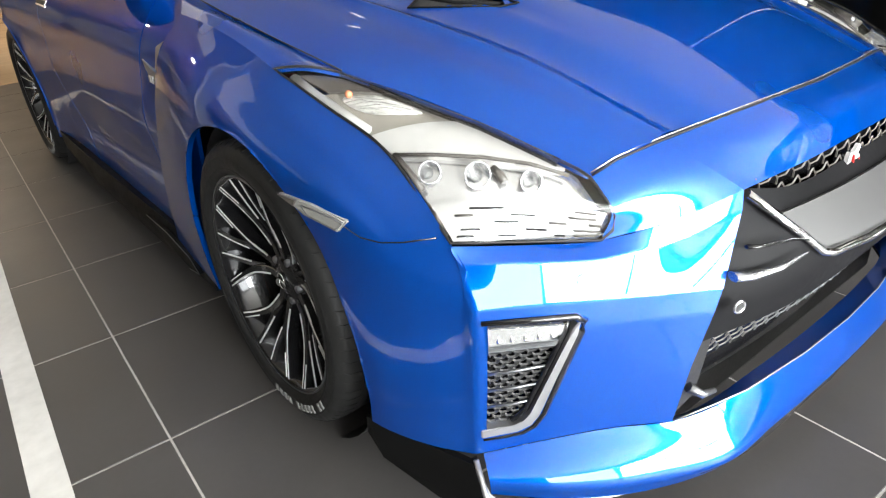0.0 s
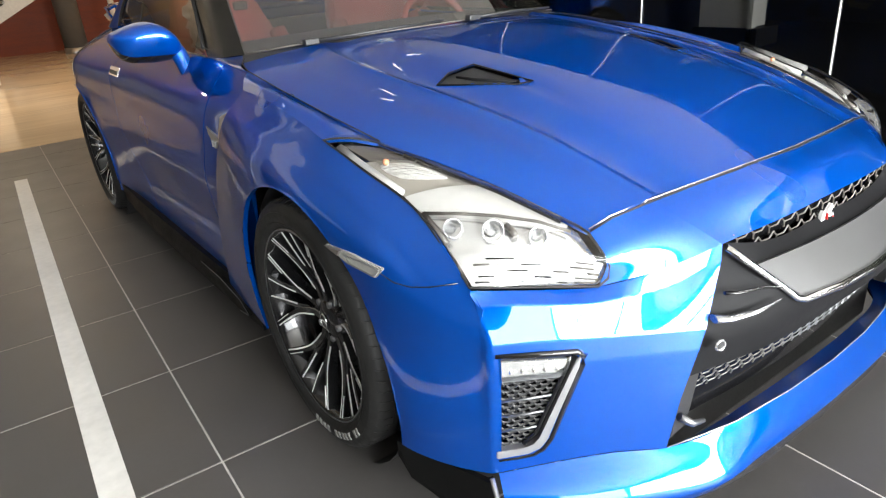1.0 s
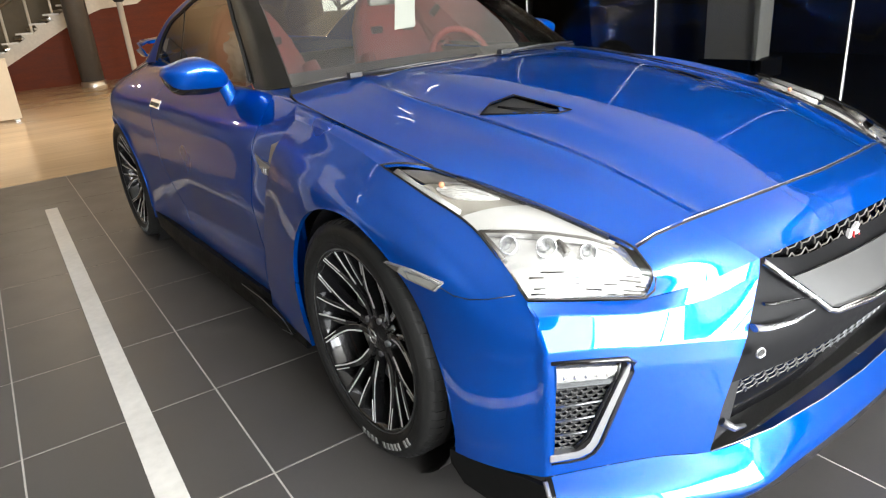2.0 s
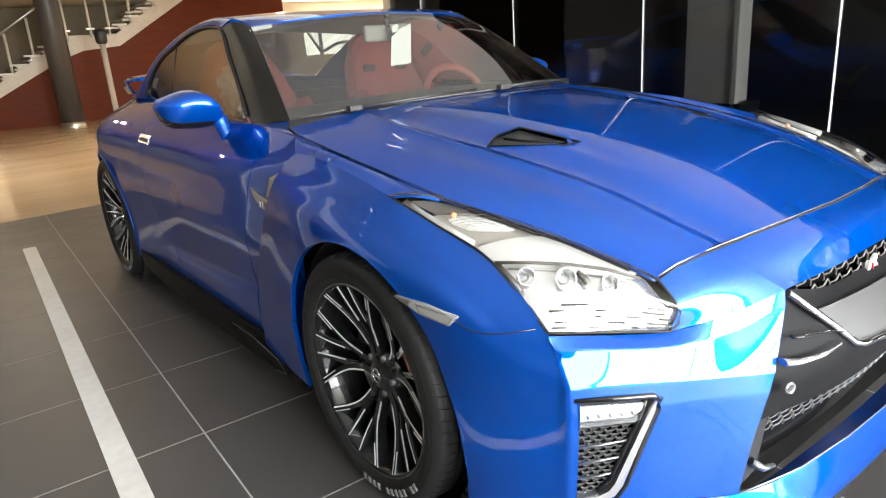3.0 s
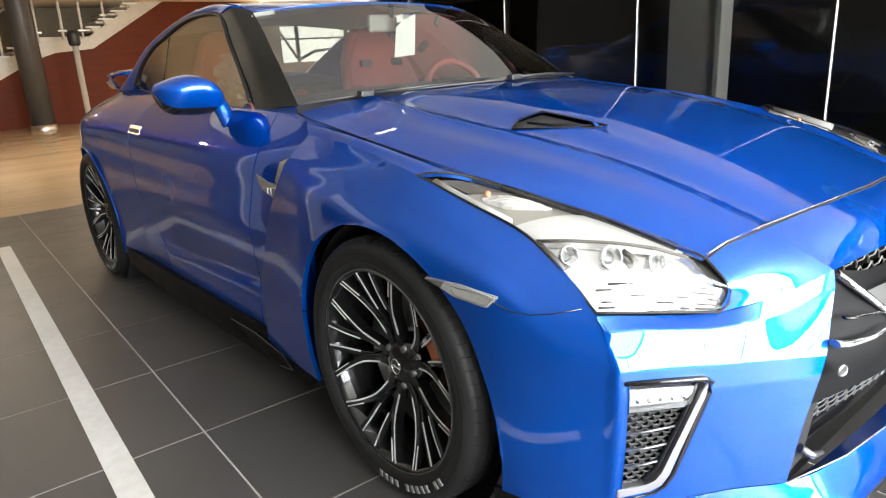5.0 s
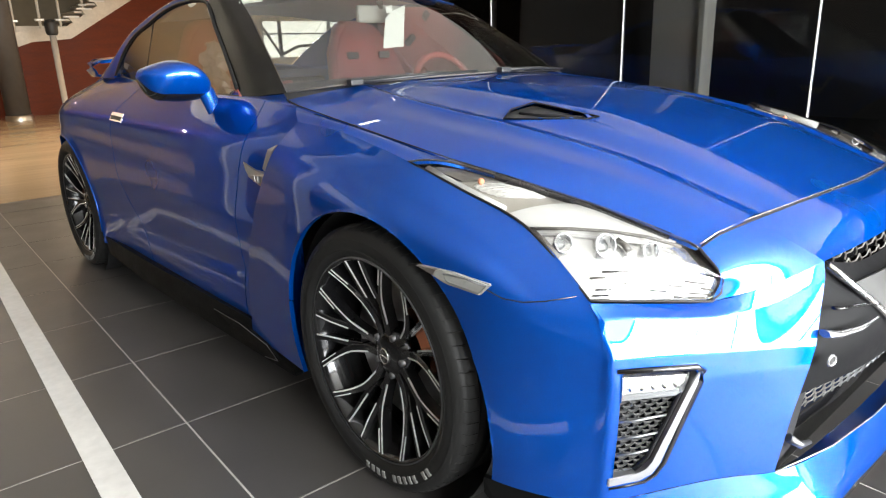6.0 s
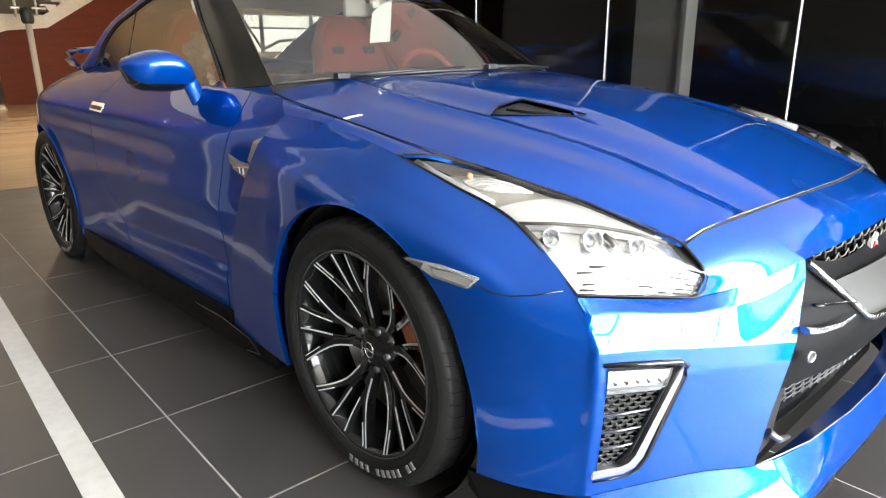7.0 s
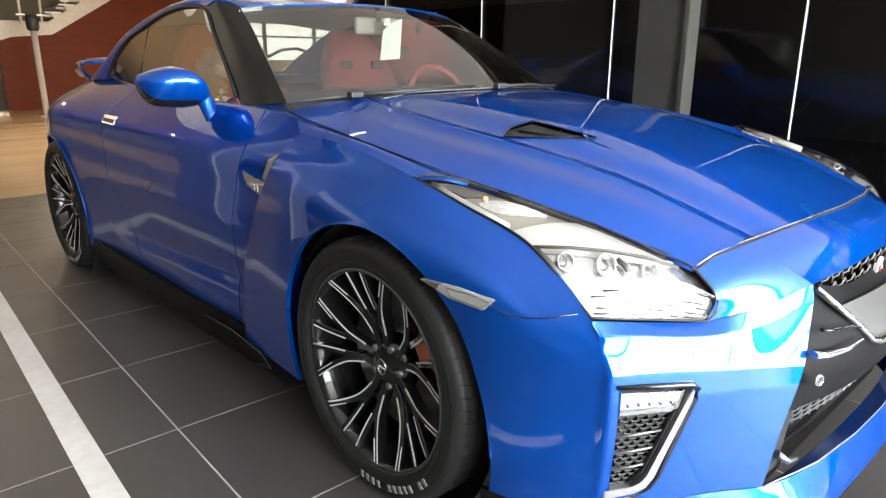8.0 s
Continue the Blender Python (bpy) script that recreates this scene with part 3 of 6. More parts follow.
def span(pts):
    """A line from one flank over the middle to the other."""
    return list(pts) + [(-x, y, z) for x, y, z in reversed(pts[:-1])]


def flip(f):
    return lambda t: f(t) * np.array([-1.0, 1, 1])


hood_grid = loft(half + [flip(f) for f in half[-2::-1]], 90, 145, spaced=True)
dx, dy = np.abs(hood_grid[:, :, 0]), hood_grid[:, :, 1]
hood_grid[:, :, 2] -= 0.007 * np.exp(-((dx - 0.318) / 0.024) ** 2) * np.clip(1 - (-0.22 - dy) / 0.24, 0, 1) * (dy < -0.2)
VENT = [(-0.300, -0.235), (-0.345, -0.225), (-0.470, -0.05), (-0.405, -0.018), (-0.335, -0.04)]
vent_l, vent_r = poly_push(VENT, (0, 1)), poly_push([(-x, y) for x, y in VENT], (0, 1))
hood = part("hood", shell(hood_grid, 0.014, lambda c: vent_l(c) or vent_r(c)), PAINT, car)


def hood_height(x, y):
    d = (hood_grid[:, :, 0] - x) ** 2 + (hood_grid[:, :, 1] - y) ** 2
    return float(hood_grid[np.unravel_index(d.argmin(), d.shape)][2])


def hood_duct():
    bm = bmesh.new()
    top = [Vector((x, y, hood_height(x, y) - 0.009)) for x, y in [(-0.37 + (x + 0.37) * 1.06, -0.11 + (y + 0.11) * 1.06) for x, y in VENT]]
    add_prism(bm, top, (0, 0, -0.01))
    return bm


flank(hood_duct, "duct_floor", PLASTIC, (hood, hood), "black duct mesh")
flank(lambda: tube([(x, y, hood_height(x, y) + 0.001) for x, y in VENT], 0.0045, 6, True, 0.5), "duct_frame", GRILLEBLACK, (hood, hood), "black duct surround")
flank(lambda: tube([(x, y, hood_height(x, y) - 0.012) for x, y in ((-0.315, -0.20), (-0.375, -0.10), (-0.395, -0.04))], 0.005, 6), "duct_vane", GRILLEBLACK, (hood, hood))

# dark tubes that draw the shade in the gap between bonnet and wings, and along the bonnet's front edge
for s in (1, -1):
    part("shut_line", tube([(s * (a + b) / 2, c, d + 0.0012) for a, b, c, d in [(-0.747, -0.742, -0.188, 0.861), (-0.764, -0.758, 0.05, 0.900), (-0.772, -0.765, 0.30, 0.938), (-0.768, -0.760, 0.52, 0.968), (-0.746, -0.736, 0.622, 0.980), (-0.715, -0.71, 0.672, 0.988)]], 0.0018, 6), RUBBER, car, "dark tube drawing the shade in the bonnet gap")

# front wing: from the lamp's outer edge and the bonnet seam down to the sill
ARCH = arch_push(-0.012, 0.355, [-60, -30, -11, 0, 20, 40, 90, 140, 180, 200, 240], [0.50, 0.450, 0.428, 0.413, 0.399, 0.397, 0.398, 0.398, 0.394, 0.398, 0.42])
w_top = curve([CORNER_T, LAMP_V4, (-0.818, -0.450, 0.765), (-0.836, -0.27, 0.826), LAMP_V5, (-0.838, 0.05, 0.900), (-0.832, 0.22, 0.922), (-0.826, 0.42, 0.932)])
w_1 = curve([(-0.826, -0.654, 0.575), (-0.858, -0.56, 0.628), (-0.874, -0.42, 0.712), (-0.886, -0.26, 0.772), (-0.893, -0.10, 0.812), (-0.893, 0.10, 0.838), (-0.886, 0.30, 0.850), (-0.880, 0.475, 0.852)])
w_2 = curve([(-0.830, -0.656, 0.540), (-0.880, -0.54, 0.585), (-0.908, -0.42, 0.652), (-0.929, -0.26, 0.695), (-0.942, -0.10, 0.732), (-0.942, 0.10, 0.750), (-0.924, 0.32, 0.765), (-0.895, 0.53, 0.772)])
w_3 = curve([(-0.830, -0.656, 0.470), (-0.884, -0.54, 0.490), (-0.914, -0.44, 0.505), (-0.925, -0.26, 0.56), (-0.944, -0.05, 0.60), (-0.944, 0.20, 0.60), (-0.926, 0.42, 0.62), (-0.899, 0.615, 0.642)])
w_4 = curve([(-0.829, -0.655, 0.370), (-0.880, -0.555, 0.375), (-0.912, -0.46, 0.38), (-0.925, -0.26, 0.40), (-0.944, -0.02, 0.40), (-0.941, 0.25, 0.40), (-0.922, 0.48, 0.42), (-0.900, 0.70, 0.44)])
w_5 = curve([(-0.824, -0.652, 0.234), (-0.870, -0.57, 0.229), (-0.906, -0.475, 0.226), (-0.918, -0.26, 0.215), (-0.925, 0.0, 0.20), (-0.922, 0.28, 0.20), (-0.908, 0.52, 0.20), (-0.896, 0.735, 0.20)])
wing_grid = loft([w_top, w_1, w_2, w_3, w_4, w_5], 150, 76)
CUT = 3
wings = both("front_wing", wing_grid[CUT:], PAINT, car, push=ARCH, lip=(0.014, 0, 0), flange=0.0)
strip = loft([curve(SEAM[:4]), curve([(-0.800, -0.152, 0.874), (-0.804, 0.05, 0.911), (-0.806, 0.25, 0.939), (-0.800, 0.47, 0.954)]),
              curve([LAMP_V5, (-0.838, 0.05, 0.900), (-0.832, 0.22, 0.922), (-0.826, 0.42, 0.932)])], 40, 12)


def x_side(y, z):
    """Half width of the flank behind the front wing."""
    ys = np.array([0.36, 0.73, 1.2, 1.8, 2.1, 2.4, 2.78, 3.2, 3.66])
    tops = np.array([0.945, 0.978, 0.985, 1.0, 1.012, 1.028, 1.035, 1.02, 0.99])
    ws = np.array([0.0, 0.25, 0.45, 0.53, 0.65, 0.85, 1.0])
    by_station = [
        [0.860, 0.866, 0.868, 0.868, 0.861, 0.838, 0.775], [0.864, 0.878, 0.884, 0.8855, 0.876, 0.845, 0.762], [0.866, 0.880, 0.8895, 0.891, 0.880, 0.854, 0.752],
        [0.868, 0.882, 0.8915, 0.893, 0.883, 0.855, 0.728], [0.872, 0.888, 0.898, 0.900, 0.891, 0.862, 0.705], [0.896, 0.905, 0.914, 0.916, 0.908, 0.873, 0.672],
        [0.905, 0.922, 0.930, 0.931, 0.925, 0.880, 0.635], [0.825, 0.832, 0.832, 0.831, 0.822, 0.77, 0.56], [0.70, 0.73, 0.74, 0.738, 0.72, 0.66, 0.46]]
    w = (z - 0.17) / (hermite(ys, tops, y) - 0.17)
    across = np.array([hermite(ys, np.array(col), y) for col in zip(*by_station)])
    d = z - (0.405 - 0.05 * (y - 0.77))
    k = min(max((y - 0.60) / 0.12, 0), 1) * min(max((2.05 - y) / 0.45, 0), 1)
    tuck = hermite(np.array([-0.25, -0.12, -0.03, 0.0, 0.05, 0.10, 0.15, 0.20, 0.26, 0.40, 0.9]), np.array([0.0, 0.003, 0.012, 0.0190, 0.0144, 0.0096, 0.0050, 0.0012, 0.0, 0.0, 0.0]), min(max(d, -0.25), 0.9))
    return -float(hermite(ws, across, w)) + k * float(tuck)


def belt(y):
    return float(hermite(np.array([0.36, 0.73, 1.2, 1.8, 2.1, 2.4, 2.78, 3.2, 3.66]), np.array([0.945, 0.978, 0.985, 1.0, 1.012, 1.028, 1.035, 1.02, 0.99]), y))


def side_grid(front_line, rear_line, low, nu, nv, high=None):
    """Panel of the flank between two lines (z, y)."""
    out = np.zeros((nu, nv, 3))
    fz, fy = np.array(front_line, float).T
    rz, ry = np.array(rear_line, float).T
    for j in range(nv):
        for i in range(nu):
            s, t = i / (nu - 1), j / (nv - 1)
            y = fy[0] + (ry[0] - fy[0]) * s
            for _ in range(3):
                top = high(y) if high else belt(y)
                z = low + (top - low) * t
                y = np.interp(z, fz, fy) * (1 - s) + np.interp(z, rz, ry) * s
            out[i, j] = (x_side(y, z), y, z)
    return out


DOOR_F = [(0.20, 0.822), (0.45, 0.808), (0.60, 0.790), (0.79, 0.748), (0.90, 0.728), (0.99, 0.728)]
DOOR_R = [(0.20, 1.74), (0.41, 1.82), (0.475, 1.885), (0.59, 1.985), (0.74, 2.035), (0.91, 2.010), (1.02, 1.99)]
DOOR_F2 = [(z, y - 0.006) for z, y in DOOR_F]
DOOR_R2 = [(z, y + 0.006) for z, y in DOOR_R]
both("wing_rear_panel", side_grid([(0.2, 0.40), (1.0, 0.40)], DOOR_F2, 0.20, 22, 50), PAINT, car)
doors = both("door", side_grid(DOOR_F, DOOR_R, 0.235, 80, 60), PAINT, car)
def rolled(grid, cy, radius, out):
    """Rolls the panel's edge outwards round a wheel opening."""
    d = np.hypot(grid[:, :, 1] - cy, grid[:, :, 2] - 0.355) - radius
    grid[:, :, 0] -= out * np.exp(-(np.maximum(d, 0) / 0.028) ** 2)
    return grid


REAR_ARCH = arch_push(2.78, 0.355, [-60, -20, 0, 90, 180, 200, 240], [0.44, 0.40, 0.386, 0.388, 0.386, 0.40, 0.44])
both("rear_wing", rolled(side_grid(DOOR_R2, [(0.2, 3.66), (1.1, 3.66)], 0.20, 130, 70), 2.78, 0.386, 0.006), PAINT, car, push=REAR_ARCH, lip=(0.03, 0, 0))
def arch_lip(cy, radius, first, last, place, thick):
    """A thin rolled edge round a wheel opening, in degrees from the front over the top."""
    pts = []
    for k in range(41):
        a = radians(first + (last - first) * k / 40)
        y, z = cy - radius * math.cos(a), 0.355 + radius * math.sin(a)
        pts.append((place(y, z), y, z))
    return tube(pts, thick, 8)


flank(lambda: arch_lip(2.78, 0.387, -14, 172, lambda y, z: x_side(y, z) - 0.004, 0.006), "arch_lip", PAINT, PAIR, "rolled edge of the rear wheel arch", True)
both("wing_top", strip, PAINT, car, flange=0.008)


def bmesh_dot(place, radius):
    bm = bmesh.new()
    bmesh.ops.create_uvsphere(bm, u_segments=10, v_segments=6, radius=radius)
    bmesh.ops.translate(bm, vec=Vector(place), verts=bm.verts)
    return bm
cowl_grid = loft([curve([(-0.764, 0.44, 0.957), (-0.768, 0.52, 0.968), (-0.748, 0.615, 0.979), (-0.712, 0.675, 0.987), (-0.69, 0.715, 1.000)]),
                  curve([(x_side(y, belt(y)), y, belt(y) + 0.001) for y in (0.44, 0.55, 0.66, 0.78, 0.905)])], 24, 8)
both("cowl_side", cowl_grid, PAINT, car, flange=0.004)

# headlamps
lamp_in = curve([LAMP_V3, (-0.589, -0.739, 0.640), (-0.584, -0.741, 0.662), LAMP_V2, HOOD_C, (-0.645, -0.518, 0.786), (-0.702, -0.345, 0.828), HOOD_K], True)
lamp_out = curve([LAMP_V4, (-0.820, -0.52, 0.716), (-0.820, -0.445, 0.768), (-0.836, -0.27, 0.827), LAMP_V5])


def lamp_point(s, t, lift=0.0):
    """A place on the lamp: s from its front edge to its tip, t from the bonnet to the wing."""
    a, b = lamp_in(s), lamp_out(s)
    n = np.array([-0.40, -0.45, 0.80]) / np.linalg.norm([0.40, 0.45, 0.80])
    deep = (1 - s) * np.array([-0.33, -0.88, 0.35]) + s * n
    return a + (b - a) * t + n * ((0.046 if lift > 0.003 else 0.022) * 4 * t * (1 - t) * (1 - 0.45 * s) * min(1.0, s / 0.14)) + (deep if lift < 0 else n) * lift


def lamp_grid(s0, s1, t0, t1, nu, nv, lift):
    return np.array([[lamp_point(s0 + (s1 - s0) * i / (nu - 1), t0 + (t1 - t0) * j / (nv - 1), lift) for j in range(nv)] for i in range(nu)])


def rim_points(lift, inset=0.0, n=26):
    a, b = inset, 1 - inset
    ring = [lamp_point(a * 0.4 + (1 - a * 0.8) * i / n, a, lift) for i in range(n)]
    ring += [lamp_point(1 - a * 0.4, a + (b - a) * i / 6, lift) for i in range(6)]
    ring += [lamp_point(1 - a * 0.4 - (1 - a * 0.8) * i / n, b, lift) for i in range(n)]
    ring += [lamp_point(a * 0.4, b - (b - a) * i / 10, lift) for i in range(10)]
    return ring


LAMPS = []
for side in (1, -1):
    lamp = new("headlight")
    lamp.parent = car
    tagged(lamp, "clear-lensed headlight with chrome reflectors and three projectors")
    LAMPS.append(lamp)
LAMPS = tuple(LAMPS)
both("lens", lamp_grid(0, 1, 0, 1, 50, 26, 0.004), LENS, LAMPS, "clear polycarbonate lens", flange=0.0)
for ob in LAMPS:
    for c in ob.children:
        c.visible_shadow = False
flank(lambda: tube(rim_points(0.001), 0.0028, 6, True), "gasket", RUBBER, LAMPS, "black rubber gasket")
# back of the bucket, with a pale bezel dividing the lamp
both("bucket", lamp_grid(0.01, 0.95, 0.02, 0.97, 30, 16, -0.050), REFLECTOR, LAMPS, "bright reflector bowl", flange=0.0)


def bar_between(s_t, width, lift, thick=0.012):
    bm = bmesh.new()
    pts = [Vector(lamp_point(s, t, lift)) for s, t in s_t]
    add_tube(bm, pts, width, 6, False, thick / width, up=(-0.4, -0.45, 0.8))
    return bm


def lamp_patch(outer, inner, t0, t1, lift):
    """A plate in the lamp whose ends along the lamp differ between its outer and inner side."""
    return np.array([[lamp_point(*(lambda t: ((outer[0] * t + inner[0] * (1 - t)) * (1 - i / 11) + (outer[1] * t + inner[1] * (1 - t)) * i / 11, t))(t0 + (t1 - t0) * j / 11), lift) for j in range(12)] for i in range(12)])


both("divider", lamp_patch((0.36, 0.47), (0.24, 0.56), 0.03, 0.97, -0.014), LAMPGREY, LAMPS, "pale silver sloping divider", flange=0.02)
both("upper_pocket", lamp_patch((0.47, 0.80), (0.56, 0.80), 0.06, 0.94, -0.022), POCKET, LAMPS, "grey upper pocket", flange=0.0)
both("tip_cover", lamp_patch((0.80, 0.965), (0.80, 0.965), 0.10, 0.74, -0.016), COLUMN, LAMPS, "dark cover in the lamp's tip", flange=0.004)
flank(lambda: bar_between([(0.93, 0.88), (0.8, 0.93), (0.64, 0.94), (0.50, 0.95)], 0.012, -0.012), "outer_bezel", LAMPGREY, LAMPS)
flank(lambda: bar_between([(0.86, 0.07), (0.75, 0.055), (0.5, 0.045), (0.34, 0.03), (0.27, 0.025)], 0.008, -0.009), "inner_bezel", GLOSSBLACK, LAMPS, "dark upper bezel")
flank(lambda: bar_between([(0.358, 0.96), (0.33, 0.72), (0.30, 0.45), (0.262, 0.22), (0.20, 0.10)], 0.0035, -0.012, 0.004), "pocket_edge", COLUMN, LAMPS, "dark pocket edge")
flank(lambda: bar_between([(0.36, 0.955), (0.28, 0.955), (0.20, 0.955)], 0.006, -0.012, 0.004), "pocket_edge", COLUMN, LAMPS, "dark pocket edge")


def bowl(s, t, lift, radius, depth):
    """A reflector cup that looks forward."""
    bm = bmesh.new()
    add_lathe(bm, [(0.0, radius), (-0.006, radius * 0.96), (-depth * 0.5, radius * 0.72), (-depth, radius * 0.25), (-depth, 0.0)], 24, (0, 0, 0), "z")
    place = Vector(lamp_point(s, t, lift))
    m = Matrix.Translation(place) @ Vector((-0.36, -0.87, 0.33)).to_track_quat("Z", "Y").to_matrix().to_4x4()
    bmesh.ops.transform(bm, matrix=m, verts=bm.verts)
    return bm


def ball(s, t, lift, radius):
    bm = bmesh.new()
    bmesh.ops.create_uvsphere(bm, u_segments=18, v_segments=10, radius=radius)
    bmesh.ops.translate(bm, vec=Vector(lamp_point(s, t, lift)), verts=bm.verts)
    for f in bm.faces:
        f.smooth = True
    return bm


for s, t, r in ((0.262, 0.84, 0.019), (0.222, 0.60, 0.0225), (0.182, 0.34, 0.019)):
    flank(lambda: bowl(s, t, -0.018, r, 0.05), "projector_cup", CHROME, LAMPS)
    flank(lambda: ball(s, t, -0.034, r * 0.62), "projector_lens", LENS, LAMPS, "glass projector ball")
    flank(lambda: tube([Vector(lamp_point(s, t, -0.014)) + Vector((-0.36, -0.87, 0.33)).to_track_quat("Z", "Y") @ Vector((r * math.cos(a * math.tau / 20), r * math.sin(a * math.tau / 20), 0)) for a in range(20)], 0.0018, 6, True), "projector_ring", SILVER, LAMPS)
flank(lambda: bar_between([(0.250, 0.47), (0.215, 0.475), (0.185, 0.49)], 0.0075, -0.016, 0.006), "projector_web", COLUMN, LAMPS, "dark web between the projectors")
both("reflector_plate", lamp_patch((0.13, 0.365), (0.05, 0.25), 0.03, 0.96, -0.030), REFLECTOR, LAMPS, "bright reflector plate", flange=0.0)


def crystal():
    """The faceted patch of the indicator lens, a rounded field of small tilted facets."""
    rng = random.Random(7)
    bm = bmesh.new()
    n, m = 15, 12
    rows = []
    for i in range(n):
        row = []
        for j in range(m):
            u, v = 2 * i / (n - 1) - 1, 2 * j / (m - 1) - 1
            k = 1 - 0.22 * (abs(u) * abs(v)) ** 2
            row.append(bm.verts.new(Vector(lamp_point(0.685 + 0.085 * u * k, 0.46 + 0.30 * v * k, -0.010 - 0.010 * max(u * u, v * v) ** 2 + rng.uniform(-0.0022, 0.0022)))))
        rows.append(row)
    for i in range(n - 1):
        for j in range(m - 1):
            bm.faces.new((rows[i][j], rows[i + 1][j], rows[i + 1][j + 1], rows[i][j + 1]))
    bmesh.ops.solidify(bm, geom=bm.faces[:], thickness=0.004)
    return bm


flank(lambda: crystal(), "indicator_lens", CRYSTAL, LAMPS, "clear faceted indicator lens")
flank(lambda: ball(0.752, 0.62, -0.006, 0.0075), "indicator_bulb", AMBER, LAMPS, "amber indicator bulb")
both("lower_reflector", lamp_patch((0.006, 0.150), (0.006, 0.085), 0.02, 0.965, -0.011), REFLECTOR, LAMPS, "bright ribbed lower reflector", flange=0.01)
rng = random.Random(3)
for k in range(5):
    v = 0.020 + 0.024 * k
    t = 0.05 + 0.05 * rng.random()
    while t < 0.86:
        u = min(t + rng.uniform(0.06, 0.20), 0.93)
        flank(lambda: bar_between([(v * (0.62 + 0.42 * t) + 0.004, t), (v * (0.62 + 0.42 * u) + 0.004, u)], rng.uniform(0.0012, 0.0024), -0.0085, 0.0016), "louvre_gap", COLUMN if rng.random() < 0.7 else GLOSSBLACK, LAMPS)
        t = u + rng.uniform(0.08, 0.28) * (0.6 + t)

# side marker lamps
def marker():
    bm = bmesh.new()
    ring = [(-0.937, -0.232, 0.676), (-0.921, -0.33, 0.678), (-0.905, -0.425, 0.668), (-0.912, -0.40, 0.640), (-0.925, -0.31, 0.647)]
    add_prism(bm, [Vector(p) + Vector((-0.006, 0, 0)) for p in ring], (0.012, 0, 0))
    bmesh.ops.bevel(bm, geom=bm.edges[:], offset=0.003, segments=2, affect="EDGES")
    return bm


markers = flank(marker, "side_marker", MARKER, PAIR, "smoked clear side marker lens")
flank(lambda: prism([(-0.9445, -0.236, 0.675), (-0.9375, -0.292, 0.6765), (-0.9385, -0.282, 0.6625)], (0.010, 0, 0)), "marker_end", COLUMN, markers, "dark end of the marker")
flank(lambda: tube([(-0.9355, -0.312, 0.672), (-0.9255, -0.372, 0.671), (-0.9145, -0.418, 0.664), (-0.9195, -0.398, 0.6455), (-0.931, -0.318, 0.6525)], 0.0014, 5, True), "marker_rim", SATIN, markers)

# front bumper: face under each lamp, brow over the grille, and lower lip
GRILLE_C = (-0.380, -0.848, 0.685)
INTAKE = (-0.528, -0.857, 0.268)
f_top = curve([(-0.8215, -0.606, 0.653), (-0.78, -0.632, 0.648), (-0.706, -0.677, 0.639), LAMP_V3, (-0.49, -0.798, 0.652), GRILLE_C])
f_0 = curve([(-0.8225, -0.624, 0.628), (-0.785, -0.656, 0.629), (-0.715, -0.706, 0.622), (-0.625, -0.752, 0.612), (-0.56, -0.777, 0.613), (-0.485, -0.811, 0.622), (-0.395, -0.858, 0.657)])
f_1 = curve([(-0.824, -0.664, 0.558), (-0.72, -0.729, 0.552), (-0.58, -0.810, 0.544), (-0.462, -0.880, 0.538)])
f_2 = curve([(-0.823, -0.667, 0.500), (-0.73, -0.727, 0.500), (-0.60, -0.803, 0.500), (-0.478, -0.880, 0.500)])
f_3 = curve([(-0.821, -0.664, 0.395), (-0.73, -0.722, 0.392), (-0.62, -0.790, 0.390), (-0.508, -0.868, 0.390)])
f_4 = curve([(-0.818, -0.655, 0.238), (-0.72, -0.725, 0.257), (-0.62, -0.792, 0.268), INTAKE])
FOG = [(-0.815, 0.530), (-0.690, 0.522), (-0.683, 0.510), (-0.742, 0.308), (-0.757, 0.292), (-0.815, 0.281)]
face_grid = loft([f_top, f_0, f_1, f_2, f_3, f_4], 90, 66, straight=True)
both("front_bumper_face", face_grid, PAINT, car, push=poly_push(FOG, (0, 2)), lip=(0.012, 0.02, 0), flange=0.004)


def down(column, f):
    """The place a fraction of the way down a column of a panel."""
    z = column[:, 2]
    want = z[0] + (z[-1] - z[0]) * f
    return np.array([np.interp(-want, -z, column[:, i]) for i in range(3)])


def corner_grid(n=20, rows=60):
    out = np.zeros((n, rows, 3))
    for j in range(rows):
        f = j / (rows - 1)
        a, a0, b, b1 = down(wing_grid[CUT], f), down(wing_grid[CUT + 5], f), down(face_grid[0], f), down(face_grid[3], f)
        size = np.linalg.norm(b - a)
        ta, tb = (a - a0) / np.linalg.norm(a - a0) * size * 1.35, (b1 - b) / np.linalg.norm(b1 - b) * size * 1.35
        for i in range(n):
            t = i / (n - 1)
            out[i, j] = (2 * t ** 3 - 3 * t ** 2 + 1) * a + (t ** 3 - 2 * t ** 2 + t) * ta + (3 * t ** 2 - 2 * t ** 3) * b + (t ** 3 - t ** 2) * tb
    return out


both("bumper_corner", corner_grid(), PAINT, car, flange=0.0)


def on_wing(y, z):
    """The wing's surface at a place on the flank."""
    d = (wing_grid[:, :, 1] - y) ** 2 + (wing_grid[:, :, 2] - z) ** 2
    return Vector(wing_grid[np.unravel_index(d.argmin(), d.shape)])


